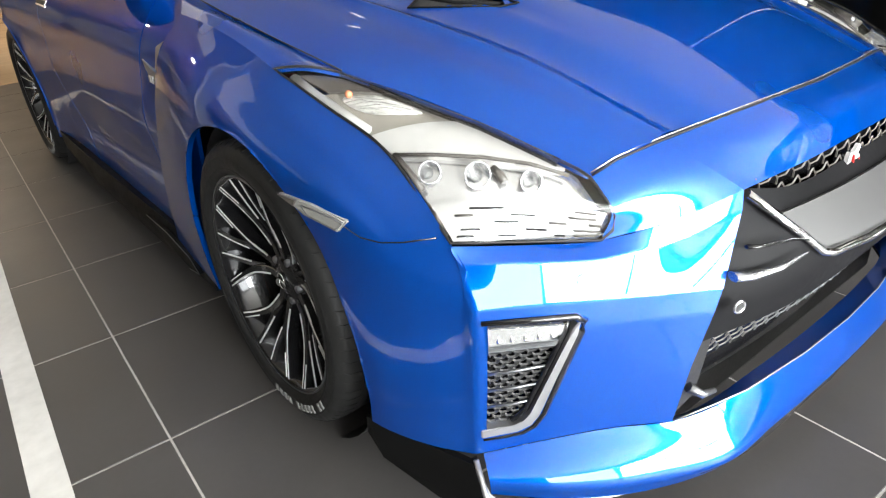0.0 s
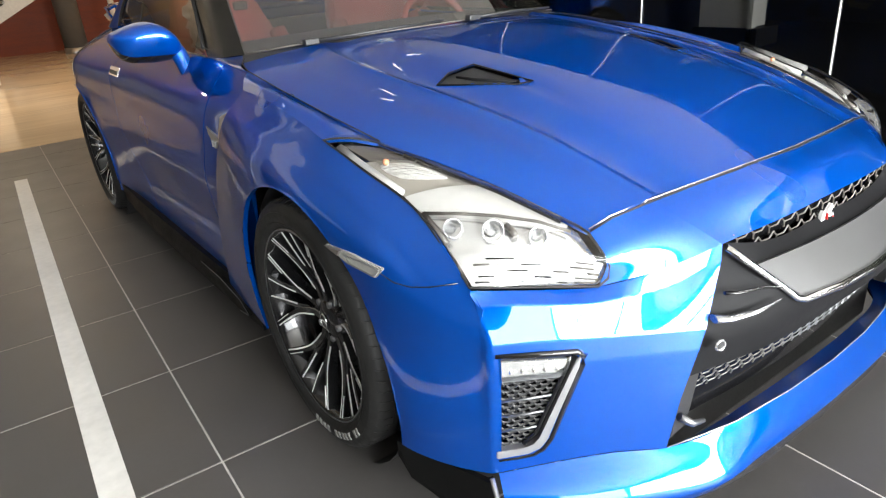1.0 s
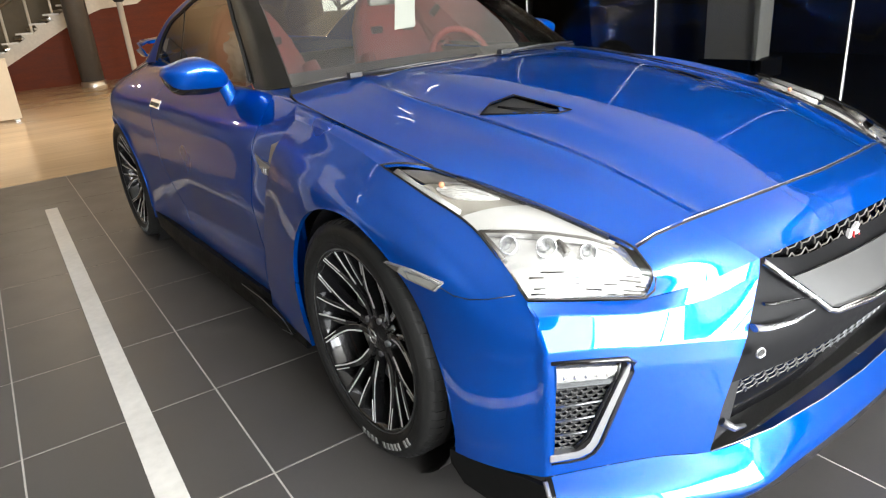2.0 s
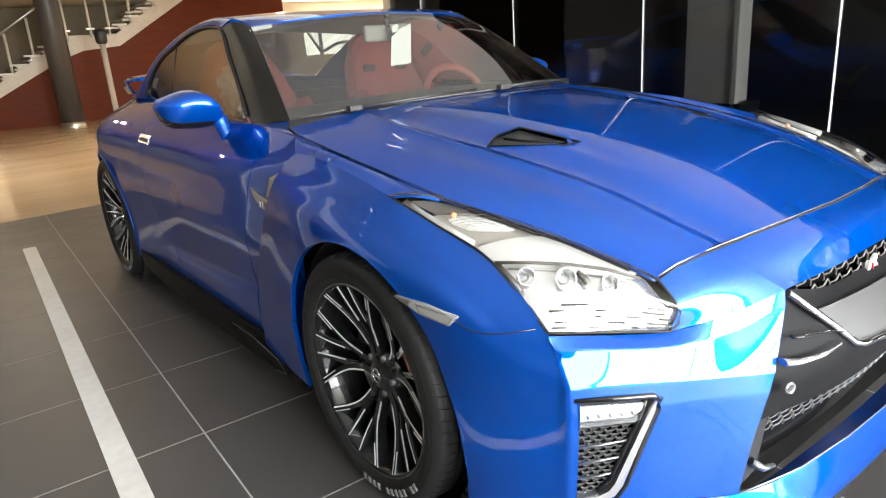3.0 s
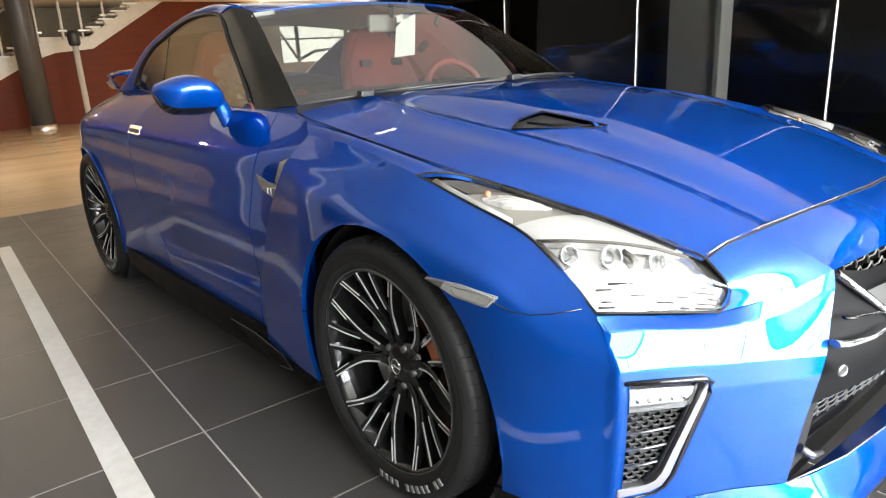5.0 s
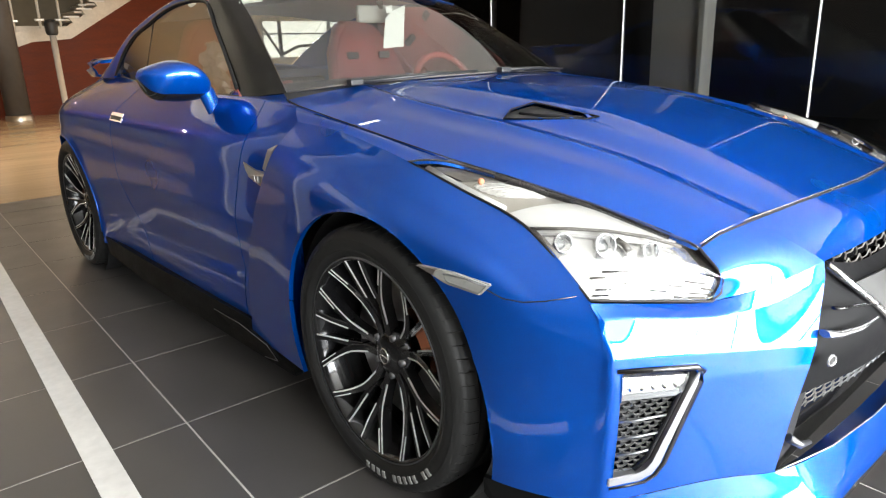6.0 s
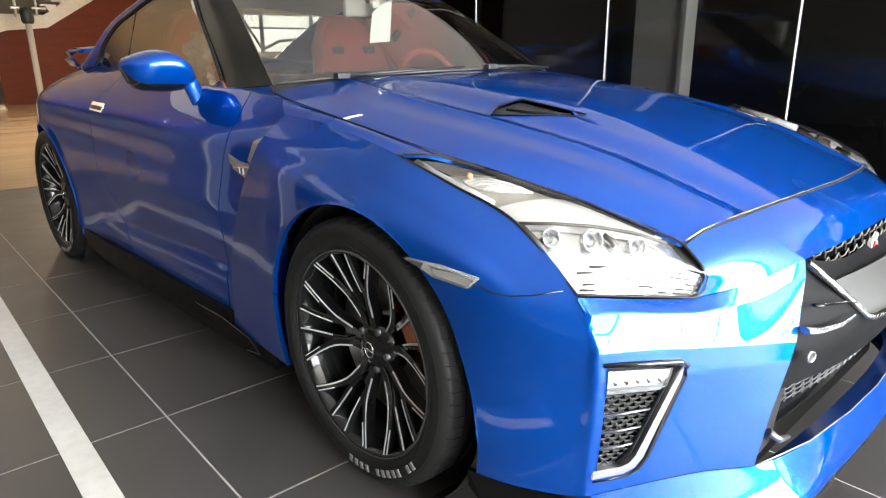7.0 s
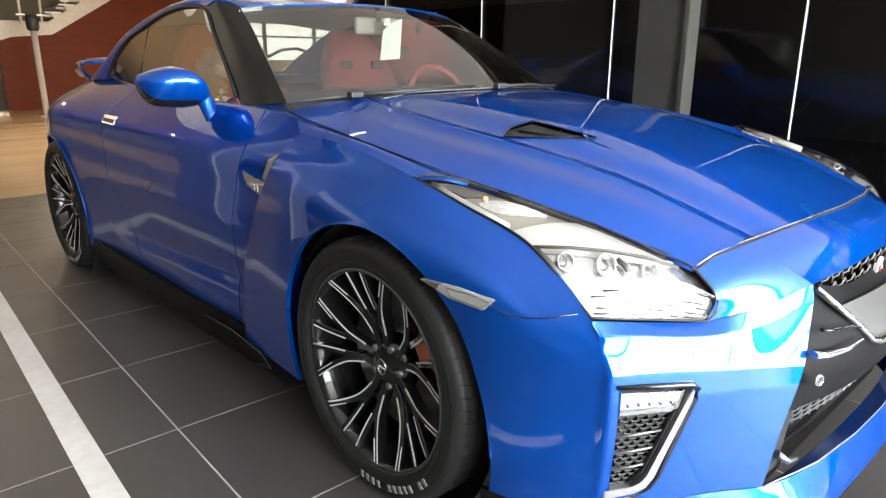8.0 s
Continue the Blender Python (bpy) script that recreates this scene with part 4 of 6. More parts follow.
# black tube in place of the shade in the panel gap
flank(lambda: tube([on_wing(y, z) + Vector((-0.0002, 0, 0)) for y, z in ((-0.415, 0.652), (-0.45, 0.645), (-0.49, 0.643), (-0.53, 0.649), (-0.575, 0.664))], 0.0016, 5), "bumper_seam", GLOSSBLACK, PAIR, "dark tube drawing the shade in the shut line")
# the brow is creased from the bonnet's ridge down to the grille's corner
CREASE_TOP, CREASE_MID = (-0.44, -0.7145, 0.7590), (-0.414, -0.784, 0.7265)
outer_brow = [curve([HOOD_C, (-0.535, -0.6935, 0.7475), CREASE_TOP]), curve([LAMP_V2, (-0.50, -0.7615, 0.7085), CREASE_MID]), curve([LAMP_V3, (-0.49, -0.798, 0.652), GRILLE_C])]
inner_brow = [curve([CREASE_TOP, (-0.22, -0.762, 0.782), (0, -0.7785, 0.7868)]), curve([CREASE_MID, (-0.22, -0.830, 0.747), (0, -0.847, 0.755)]), curve([GRILLE_C, (-0.18, -0.868, 0.692), (0, -0.874, 0.697)])]
# the clear coat's highlight on the bonnet's front flange, drawn as a silver tube
part("hood_edge", tube(span([(-0.587, -0.6865, 0.7330), (-0.535, -0.696, 0.7490), (-0.44, -0.7145, 0.7620), (-0.22, -0.7615, 0.7845), (0, -0.778, 0.7892)]), 0.0015, 5), SILVER, car, "thin silver tube drawing the highlight on the bonnet's edge")
# the shaded gap under the bonnet's front edge, drawn as a dark tube
part("hood_gap", tube(span([(-0.587, -0.6905, 0.7300), (-0.535, -0.700, 0.7460), (-0.44, -0.7190, 0.7590), (-0.22, -0.7660, 0.7820), (0, -0.7825, 0.7865)]), 0.0026, 5), RUBBER, car, "dark tube drawing the shade in the bonnet gap")
both("brow_side", loft(outer_brow, 24, 16), PAINT, car, flange=0.0)
bg = loft(inner_brow, 30, 16)
part("bumper_brow", shell(np.concatenate([bg, mirrored(bg)[-2::-1]], 0), 0.0), PAINT, car)
l_top = curve([(-0.818, -0.655, 0.236), (-0.72, -0.725, 0.255), (-0.62, -0.792, 0.266), INTAKE, (-0.36, -0.908, 0.276), (-0.18, -0.932, 0.284), (0, -0.940, 0.288)])
l_mid = curve([(-0.836, -0.690, 0.205), (-0.74, -0.775, 0.200), (-0.62, -0.860, 0.198), (-0.462, -0.942, 0.200), (-0.30, -0.954, 0.202), (-0.15, -0.962, 0.206), (0, -0.965, 0.207)])
l_low = curve([(-0.830, -0.686, 0.165), (-0.74, -0.770, 0.155), (-0.62, -0.855, 0.150), (-0.46, -0.930, 0.162), (-0.30, -0.942, 0.166), (-0.15, -0.950, 0.168), (0, -0.953, 0.170)])
lg = loft([l_top, l_mid, l_low], 60, 20)
part("front_lip", shell(np.concatenate([lg, mirrored(lg)[-2::-1]], 0), 0.05), PAINT, car)
part("lip_edge", tube(span([(-0.526, -0.8585, 0.2695), (-0.44, -0.886, 0.2735), (-0.36, -0.909, 0.278), (-0.18, -0.933, 0.286), (0, -0.941, 0.290)]), 0.0018, 5), SATINSILVER, car, "thin pale edge of the lip")
s_low = [curve([(-0.835, -0.640, 0.225), (-0.840, -0.690, 0.160), (-0.74, -0.770, 0.140), (-0.46, -0.905, 0.142), (0, -0.935, 0.146)]),
         curve([(-0.80, -0.60, 0.12), (-0.82, -0.66, 0.12), (-0.72, -0.75, 0.12), (-0.46, -0.90, 0.12), (0, -0.94, 0.12)])]
sg = loft(s_low, 40, 6)
part("splitter", shell(np.concatenate([sg, mirrored(sg)[-2::-1]], 0), 0.01), CARBON, car, "black carbon front splitter")
flank(lambda: prism([(-0.845, -0.655, 0.226), (-0.856, -0.715, 0.150), (-0.885, -0.60, 0.125), (-0.918, -0.46, 0.150), (-0.916, -0.405, 0.180), (-0.912, -0.400, 0.214)], (0.012, 0.006, 0)), "splitter_corner", SKIRT, PAIR, "black carbon corner blade")
flank(lambda: tube([(-0.836, -0.654, 0.232), (-0.850, -0.700, 0.165), (-0.846, -0.72, 0.140)], 0.006, 6), "corner_edge", SATINSILVER, PAIR, "bright corner edge")

# lamp and mesh in the corner intakes
FOGS = []
for side in (1, -1):
    fog = new("corner_intake")
    fog.parent = car
    tagged(fog, "corner intake with daytime lamp, black mesh and silver surround")
    FOGS.append(fog)
FOGS = tuple(FOGS)


def face_y(x, z):
    """Depth of the bumper face at a place."""
    y = np.interp(x, [-0.82, -0.73, -0.61, -0.48], [-0.667, -0.727, -0.797, -0.877])
    return float(y + np.interp(z, [0.27, 0.40, 0.51, 0.60], [0.012, 0.004, 0.0, 0.006]))


def on_face(x, z, out=0.0):
    n = Vector((-0.52, -0.854, 0))
    return Vector((x, face_y(x, z), z)) + n * out


def face_strip(pts, out, depth):
    """A bevelled flat strip that lies on the bumper face."""
    bm = prism([on_face(x, z, out) for x, z in pts], (0.010 * depth, 0.02 * depth, 0))
    bmesh.ops.bevel(bm, geom=bm.edges[:], offset=0.002, segments=2, affect="EDGES")
    return bm


flank(lambda: face_strip([(-0.679, 0.520), (-0.690, 0.505), (-0.7, 0.478), (-0.747, 0.325), (-0.757, 0.309), (-0.772, 0.301), (-0.822, 0.297), (-0.822, 0.278), (-0.766, 0.284), (-0.746, 0.296), (-0.734, 0.318), (-0.684, 0.492)], 0.004, 1.0), "surround", SATINSILVER, FOGS, "satin silver surround")
flank(lambda: tube([on_face(-0.822, 0.533, 0.0), on_face(-0.74, 0.529, 0.001), on_face(-0.687, 0.526, 0.001), on_face(-0.675, 0.516, 0.001), on_face(-0.678, 0.496, 0.0), on_face(-0.727, 0.320, 0.0), on_face(-0.740, 0.294, 0.0), on_face(-0.757, 0.280, 0.0), on_face(-0.785, 0.274, 0.0), on_face(-0.818, 0.271, 0.0)], [0.005, 0.0065, 0.007, 0.0075, 0.007, 0.006, 0.006, 0.005, 0.004, 0.003], 8), "shadow_gap", GLOSSBLACK, FOGS, "black rim")
flank(lambda: prism([on_face(-0.818, 0.540, -0.055), on_face(-0.645, 0.53, -0.055), on_face(-0.72, 0.28, -0.055), on_face(-0.818, 0.27, -0.055)], (0.02, 0.03, 0)), "back_plate", GLOSSBLACK, FOGS)
flank(lambda: face_strip([(-0.814, 0.517), (-0.702, 0.510), (-0.705, 0.492), (-0.722, 0.480), (-0.814, 0.480)], -0.004, 1.0), "daytime_lamp", REFLECTOR, FOGS, "clear daytime lamp")
flank(lambda: face_strip([(-0.814, 0.519), (-0.699, 0.512), (-0.705, 0.472), (-0.814, 0.472)], -0.002, 0.1), "lamp_lens", LENS, FOGS, "clear lens")
flank(lambda: face_strip([(-0.814, 0.478), (-0.706, 0.478), (-0.711, 0.463), (-0.814, 0.463)], -0.008, 1.0), "lamp_sill", SATIN, FOGS)
for k in range(5):
    flank(lambda: bmesh_dot(on_face(-0.797 + 0.019 * k, 0.490, -0.002), 0.0042), "led", CHROME, FOGS)


def mesh_field(x_edges, z_top, z_low, cell, place, wire):
    """Honeycomb of thin bars; x_edges(z) gives where a row begins and ends."""
    bm = bmesh.new()
    row = 0
    z = z_top
    while z > z_low:
        a, b = x_edges(z)
        x = a + (cell * 0.5 if row % 2 else 0)
        while x < b - cell * 0.4:
            p = [(x, z), (x + cell * 0.25, z - cell * 0.26), (x + cell * 0.75, z - cell * 0.26), (x + cell, z)]
            for (x0, z0), (x1, z1) in zip(p, p[1:]):
                add_tube(bm, [place(x0, z0), place(x1, z1)], wire, 4)
            add_tube(bm, [place(x + cell * 0.25, z - cell * 0.26), place(x + cell * 0.25, z - cell * 0.52)], wire, 4)
            x += cell
        z -= cell * 0.52
        row += 1
    return bm


def fog_edges(z):
    return -0.812, float(np.interp(z, [0.296, 0.305, 0.33, 0.47], [-0.782, -0.762, -0.745, -0.700]))


flank(lambda: mesh_field(fog_edges, 0.460, 0.302, 0.0185, lambda x, z: on_face(x, z, -0.016), 0.0027), "mesh", PLASTIC, FOGS, "black honeycomb mesh")
flank(lambda: tube([on_face(-0.698, 0.515, -0.010), on_face(-0.700, 0.490, -0.010), on_face(-0.727, 0.412, -0.010), on_face(-0.752, 0.330, -0.010), on_face(-0.774, 0.304, -0.010)], 0.006, 6), "mesh_border", GLOSSBLACK, FOGS, "black mesh border")
for z in (0.421, 0.383, 0.345):
    flank(lambda: tube([on_face(-0.812, z - 0.006, -0.012), on_face(-0.77, z - 0.004, -0.012), on_face(fog_edges(z)[1] - 0.004, z + 0.003, -0.010)], 0.0028, 6), "mesh_rib", SATIN, FOGS)

# parking sensors in the painted faces
near = face_grid[8:-8, 12:26]
at = np.unravel_index(((near[:, :, 0] + 0.668) ** 2 + (near[:, :, 2] - 0.584) ** 2).argmin(), near.shape[:2])
spot = Vector(near[at])
facing = Vector(near[at[0] + 1, at[1]] - near[at[0] - 1, at[1]]).cross(Vector(near[at[0], at[1] + 1] - near[at[0], at[1] - 1])).normalized()
facing = facing if facing.y < 0 else -facing
for s in (1, -1):
    place, way = (Vector((v.x * s, v.y, v.z)) for v in (spot, facing))
    sensor = part("parking_sensor", lathe([(0.0012, 0.0), (0.0012, 0.0084)], 18, (0, 0, 0), "z"), PAINT, car)
    sensor.matrix_local = look(place, place - way)
    part("sensor_ring", lathe([(-0.001, 0.0088), (0.0016, 0.0090), (0.0016, 0.0098), (-0.001, 0.0100)], 24, (0, 0, 0), "z"), SATIN, sensor)

# grille
grille = new("grille")
grille.parent = car
tagged(grille, "black front grille with satin V-shaped surround and mesh")


p_rows = [span([GRILLE_C, (-0.25, -0.868, 0.655), (0, -0.880, 0.655)]), span([(-0.435, -0.864, 0.598), (-0.27, -0.915, 0.600), (0, -0.935, 0.605)]),
          span([(-0.477, -0.879, 0.510), (-0.30, -0.935, 0.520), (0, -0.955, 0.525)]), span([(-0.496, -0.871, 0.432), (-0.32, -0.925, 0.448), (0, -0.950, 0.462)])]
part("grille_panel", shell(loft([curve(r) for r in p_rows], 60, 24) + np.array([0, 0.006, 0]), 0.03), GRILLEBLACK, grille, "black panel with parking sensors")
part("grille_back", shell(loft([curve(span([(-0.36, -0.80, 0.70), (0, -0.85, 0.72)])), curve(span([(-0.52, -0.79, 0.25), (0, -0.83, 0.25)]))], 20, 8), 0.0), GLOSSBLACK, grille)


def plate_pt(u, v):
    """The satin plate inside the V: u across, v from its upper edge down."""
    x = u * (0.325 * (1 - v) + 0.215 * v)
    y = -0.888 - 0.056 * v - 0.030 * (1 - u * u)
    z = 0.632 - 0.088 * v + 0.004 * (1 - u * u)
    return np.array([x, y, z])


pg = np.array([[plate_pt(-1 + 2 * i / 30, j / 8) for j in range(9)] for i in range(31)])
part("plate", shell(pg, 0.012), PLATE, grille, "satin grey plate")
part("v_surround", tube(span([(-0.372, -0.850, 0.676), (-0.33, -0.884, 0.636), (-0.28, -0.918, 0.588), (-0.240, -0.940, 0.549), (-0.222, -0.950, 0.543), (-0.12, -0.972, 0.545), (0, -0.980, 0.547)]), 0.0105, 8, False, 0.8), CHROME, grille, "bright V-shaped surround")
part("upper_mesh", mesh_field(lambda z: (-0.335 - 0.15 * (z - 0.65), 0.335 + 0.15 * (z - 0.65)), 0.692, 0.632, 0.050, lambda x, z: Vector((x, -0.872 + 0.22 * x * x, z)), 0.0019), COLUMN, grille, "wire mesh")
part("lower_mesh", mesh_field(lambda z: (-0.46, 0.46), 0.440, 0.380, 0.036, lambda x, z: Vector((x, -0.915 + 0.22 * x * x + 0.35 * (0.44 - z), z)), 0.0018), SATIN, grille, "wire mesh")
for s in (-1, 1):
    part("whisker", tube([(s * 0.456, -0.890, 0.563), (s * 0.42, -0.905, 0.556), (s * 0.36, -0.925, 0.556), (s * 0.30, -0.938, 0.566)], [0.014, 0.011, 0.007, 0.002], 8, False, 0.55), SILVER, grille, "bright tapering blade")
    part("whisker", tube([(s * 0.426, -0.890, 0.608), (s * 0.40, -0.902, 0.604), (s * 0.33, -0.922, 0.598), (s * 0.29, -0.934, 0.588)], [0.006, 0.005, 0.004, 0.002], 6, False, 0.6), GLOSSBLACK, grille)
    sensor = part("parking_sensor", lathe([(0.0, 0.0), (0.001, 0.0080), (0.0, 0.0095)], 18, (0, 0, 0), "z"), PLASTIC, grille)
    sensor.matrix_local = look((s * 0.454, -0.9085, 0.511), (s * 0.30, -0.4, 0.50))
    part("sensor_ring", lathe([(0.0, 0.0085), (0.003, 0.0095), (0.003, 0.0120), (0.0, 0.0130)], 18, (0, 0, 0), "z"), SILVER, sensor)
    part("intake_strut", prism([(s * 0.492, -0.868, 0.44), (s * 0.455, -0.872, 0.44), (s * 0.470, -0.86, 0.30), (s * 0.515, -0.855, 0.285)], (0, 0.03, 0)), PLASTIC, grille)
    part("intake_hook", tube([(s * 0.508, -0.868, 0.345), (s * 0.485, -0.885, 0.325), (s * 0.455, -0.892, 0.322)], [0.010, 0.008, 0.005], 6), SATIN, grille)
badge = new("badge")
badge.parent = grille
tagged(badge, "silver and red enamel maker's badge, plain shapes")
for poly, mat in (([(-0.036, 0.660), (-0.030, 0.672), (-0.014, 0.668), (-0.018, 0.640), (-0.006, 0.592), (-0.026, 0.588), (-0.036, 0.632)], MACHINED), ([(-0.006, 0.668), (0.016, 0.682), (0.026, 0.672), (0.012, 0.650), (-0.006, 0.648)], MACHINED),
                  ([(-0.002, 0.642), (0.030, 0.656), (0.042, 0.634), (0.030, 0.618), (0.006, 0.626)], MACHINED), ([(-0.002, 0.624), (0.010, 0.622), (0.032, 0.596), (0.016, 0.592), (0.000, 0.602)], MACHINED),
                  ([(-0.012, 0.662), (-0.008, 0.662), (0.000, 0.598), (-0.004, 0.596)], REDENAMEL), ([(0.006, 0.640), (0.028, 0.648), (0.032, 0.640), (0.012, 0.632)], REDENAMEL), ([(0.014, 0.620), (0.020, 0.622), (0.040, 0.604), (0.036, 0.598)], REDENAMEL)):
    part("badge_bar", prism([(-0.022 + 0.78 * x, -0.884 - (0.0 if mat == MACHINED else 0.003), 0.634 + 0.92 * (z - 0.634)) for x, z in poly], (0, 0.008, 0)), mat, badge)
part("badge_holder", box((-0.052, -0.876, 0.606), (0.008, -0.856, 0.664), 0.004), GLOSSBLACK, badge, "black badge holder")

# glasshouse
ws_side = curve([(-0.700, 0.700, 0.998), (-0.655, 0.88, 1.118), (-0.60, 1.085, 1.245), (-0.560, 1.245, 1.330)])
ws_quarter = curve([(-0.40, 0.545, 1.022), (-0.37, 0.76, 1.155), (-0.34, 0.98, 1.268), (-0.315, 1.165, 1.346)])
ws_mid = curve([(0, 0.475, 1.030), (0, 0.71, 1.165), (0, 0.94, 1.280), (0, 1.145, 1.358)])
ws = [ws_side, ws_quarter, ws_mid, flip(ws_quarter), flip(ws_side)]
windscreen = part("windscreen", shell(loft(ws, 30, 41), 0.0), SCREEN, car, "clear windscreen reflecting the showroom")
windscreen.visible_shadow = False
part("label_strip", prism([(-0.568, 1.236, 1.3225), (-0.480, 1.217, 1.3335), (-0.491, 1.193, 1.3195), (-0.578, 1.212, 1.3085)], (0, 0.003, -0.003)), PAPER, windscreen, "small white label strip")
part("cowl", shell(loft([curve(span([(-0.735, 0.62, 0.972), (-0.40, 0.50, 1.000), (0, 0.43, 1.008)])), curve(span([(-0.70, 0.72, 1.000), (-0.40, 0.57, 1.022), (0, 0.50, 1.030)]))], 40, 5), 0.01), PLASTIC, car, "black scuttle panel")
part("screen_edge", tube(span([(-0.700, 0.687, 1.001), (-0.55, 0.603, 1.016), (-0.40, 0.542, 1.024), (-0.2, 0.490, 1.030), (0, 0.472, 1.032)]), 0.0035, 6), COLUMN, car, "pale screen edge strip")
pillar_out = curve([(-0.762, 0.88, 0.972), (-0.740, 0.969, 1.012), (-0.693, 1.133, 1.118), (-0.650, 1.285, 1.215), (-0.606, 1.440, 1.330)])
pillar_mid = curve([(-0.735, 0.78, 0.990), (-0.715, 0.88, 1.040), (-0.668, 1.05, 1.155), (-0.628, 1.19, 1.250), (-0.590, 1.345, 1.352)])
pillar_in = curve([(-0.700, 0.698, 0.998), (-0.655, 0.878, 1.118), (-0.628, 0.98, 1.182), (-0.60, 1.083, 1.245), (-0.560, 1.243, 1.330)])
both("a_pillar", loft([pillar_in, pillar_mid, pillar_out], 30, 14), PILLAR, car, "black gloss windscreen pillar", flange=0.01)
roof_edge = curve([(-0.560, 1.243, 1.330), (-0.562, 1.36, 1.362), (-0.566, 1.57, 1.382), (-0.566, 1.74, 1.378), (-0.566, 2.0, 1.350), (-0.565, 2.20, 1.310)])
roof_q = curve([(-0.315, 1.170, 1.350), (-0.31, 1.45, 1.388), (-0.30, 1.70, 1.396), (-0.30, 1.95, 1.378), (-0.30, 2.20, 1.336)])
roof_c = curve([(0, 1.148, 1.360), (0, 1.45, 1.392), (0, 1.70, 1.402), (0, 1.95, 1.386), (0, 2.20, 1.345)])
part("roof", shell(loft([roof_edge, roof_q, roof_c, flip(roof_q), flip(roof_edge)], 40, 41), 0.01), PAINT, car)
rail_out = curve([(-0.603, 1.44, 1.340), (-0.596, 1.55, 1.352), (-0.596, 1.70, 1.354), (-0.600, 1.90, 1.335), (-0.612, 2.12, 1.285), (-0.630, 2.32, 1.228), (-0.662, 2.46, 1.130), (-0.690, 2.515, 1.030)])
rail_mid = curve([(-0.590, 1.38, 1.360), (-0.588, 1.56, 1.374), (-0.588, 1.72, 1.371), (-0.590, 1.96, 1.345), (-0.604, 2.20, 1.295), (-0.625, 2.42, 1.225), (-0.660, 2.58, 1.125), (-0.700, 2.70, 1.028)])
rail_in = curve([(-0.563, 1.34, 1.360), (-0.566, 1.57, 1.383), (-0.566, 1.74, 1.379), (-0.566, 2.0, 1.351), (-0.566, 2.28, 1.296), (-0.575, 2.54, 1.208), (-0.590, 2.80, 1.110), (-0.62, 3.00, 1.035)])
both("roof_rail", loft([rail_in, rail_mid, rail_out], 60, 14), PAINT, car, flange=0.008)
glass_low = curve([(x_side(y, belt(y)) + 0.012, y, belt(y) - 0.004) for y in (0.95, 1.3, 1.7, 2.1, 2.505)])
glass_top = curve([(-0.744, 0.960, 1.005), (-0.690, 1.138, 1.120), (-0.648, 1.29, 1.216), (-0.604, 1.452, 1.325), (-0.594, 1.56, 1.338), (-0.593, 1.70, 1.341), (-0.598, 1.90, 1.322), (-0.609, 2.12, 1.272), (-0.627, 2.315, 1.215), (-0.656, 2.445, 1.122), (-0.682, 2.50, 1.035)])
for g in both("side_window", loft([glass_low, glass_top], 80, 12), SIDEGLASS, car, "clear side window reflecting the ceiling", flange=0.0):
    g.visible_shadow = False
flank(lambda: tube([glass_top(i / 60) + np.array([-0.003, 0, 0.005]) for i in range(61)], 0.0065, 6), "window_seal", RUBBER, PAIR, "black window seal")
flank(lambda: tube([glass_low(i / 20) + np.array([-0.006, 0, 0.002]) for i in range(21)], 0.006, 6), "waist_seal", PLASTIC, PAIR, "black waist seal")
flank(lambda: tube([(-0.700, 2.035, 1.010), (-0.650, 2.05, 1.14), (-0.606, 2.06, 1.280)], 0.005, 6), "b_pillar", RUBBER, PAIR, "black door pillar")
rw = [curve([(-0.560, 2.20, 1.310), (-0.570, 2.54, 1.206), (-0.585, 2.80, 1.108), (-0.59, 2.95, 1.050)]), curve([(-0.30, 2.20, 1.336), (-0.30, 2.52, 1.250), (-0.30, 2.98, 1.078)]), curve([(0, 2.20, 1.345), (0, 2.52, 1.262), (0, 3.0, 1.085)])]
rear_glass = part("rear_window", shell(loft(rw + [flip(rw[1]), flip(rw[0])], 16, 25), 0.0, heart=Vector((0, 2.2, 3.5))), REARGLASS, car, "tinted rear window")
rear_glass.visible_shadow = False
deck = [curve([(x_side(y, belt(y)), y, belt(y)) for y in (2.55, 2.8, 3.1, 3.4, 3.66)]), curve([(-0.64, 2.62, 1.032), (-0.59, 2.95, 1.045), (-0.52, 3.2, 1.036), (-0.45, 3.66, 1.005)]), curve([(-0.29, 2.98, 1.080), (-0.29, 3.2, 1.050), (-0.29, 3.66, 1.012)]), curve([(0, 3.0, 1.085), (0, 3.2, 1.055), (0, 3.66, 1.015)])]
part("rear_deck", shell(loft(deck + [flip(c) for c in deck[-2::-1]], 24, 49), 0.01), PAINT, car)
tail = [curve(span([(-0.46, 3.655, 0.99), (-0.3, 3.69, 1.01), (0, 3.70, 1.015)])), curve(span([(-0.69, 3.655, 0.80), (-0.5, 3.76, 0.80), (0, 3.78, 0.80)])), curve(span([(-0.70, 3.655, 0.5), (-0.5, 3.76, 0.5), (0, 3.78, 0.5)])), curve(span([(-0.68, 3.655, 0.22), (-0.5, 3.72, 0.2), (0, 3.74, 0.2)]))]
part("rear_bumper", shell(loft(tail, 30, 24), 0.02), PAINT, car)

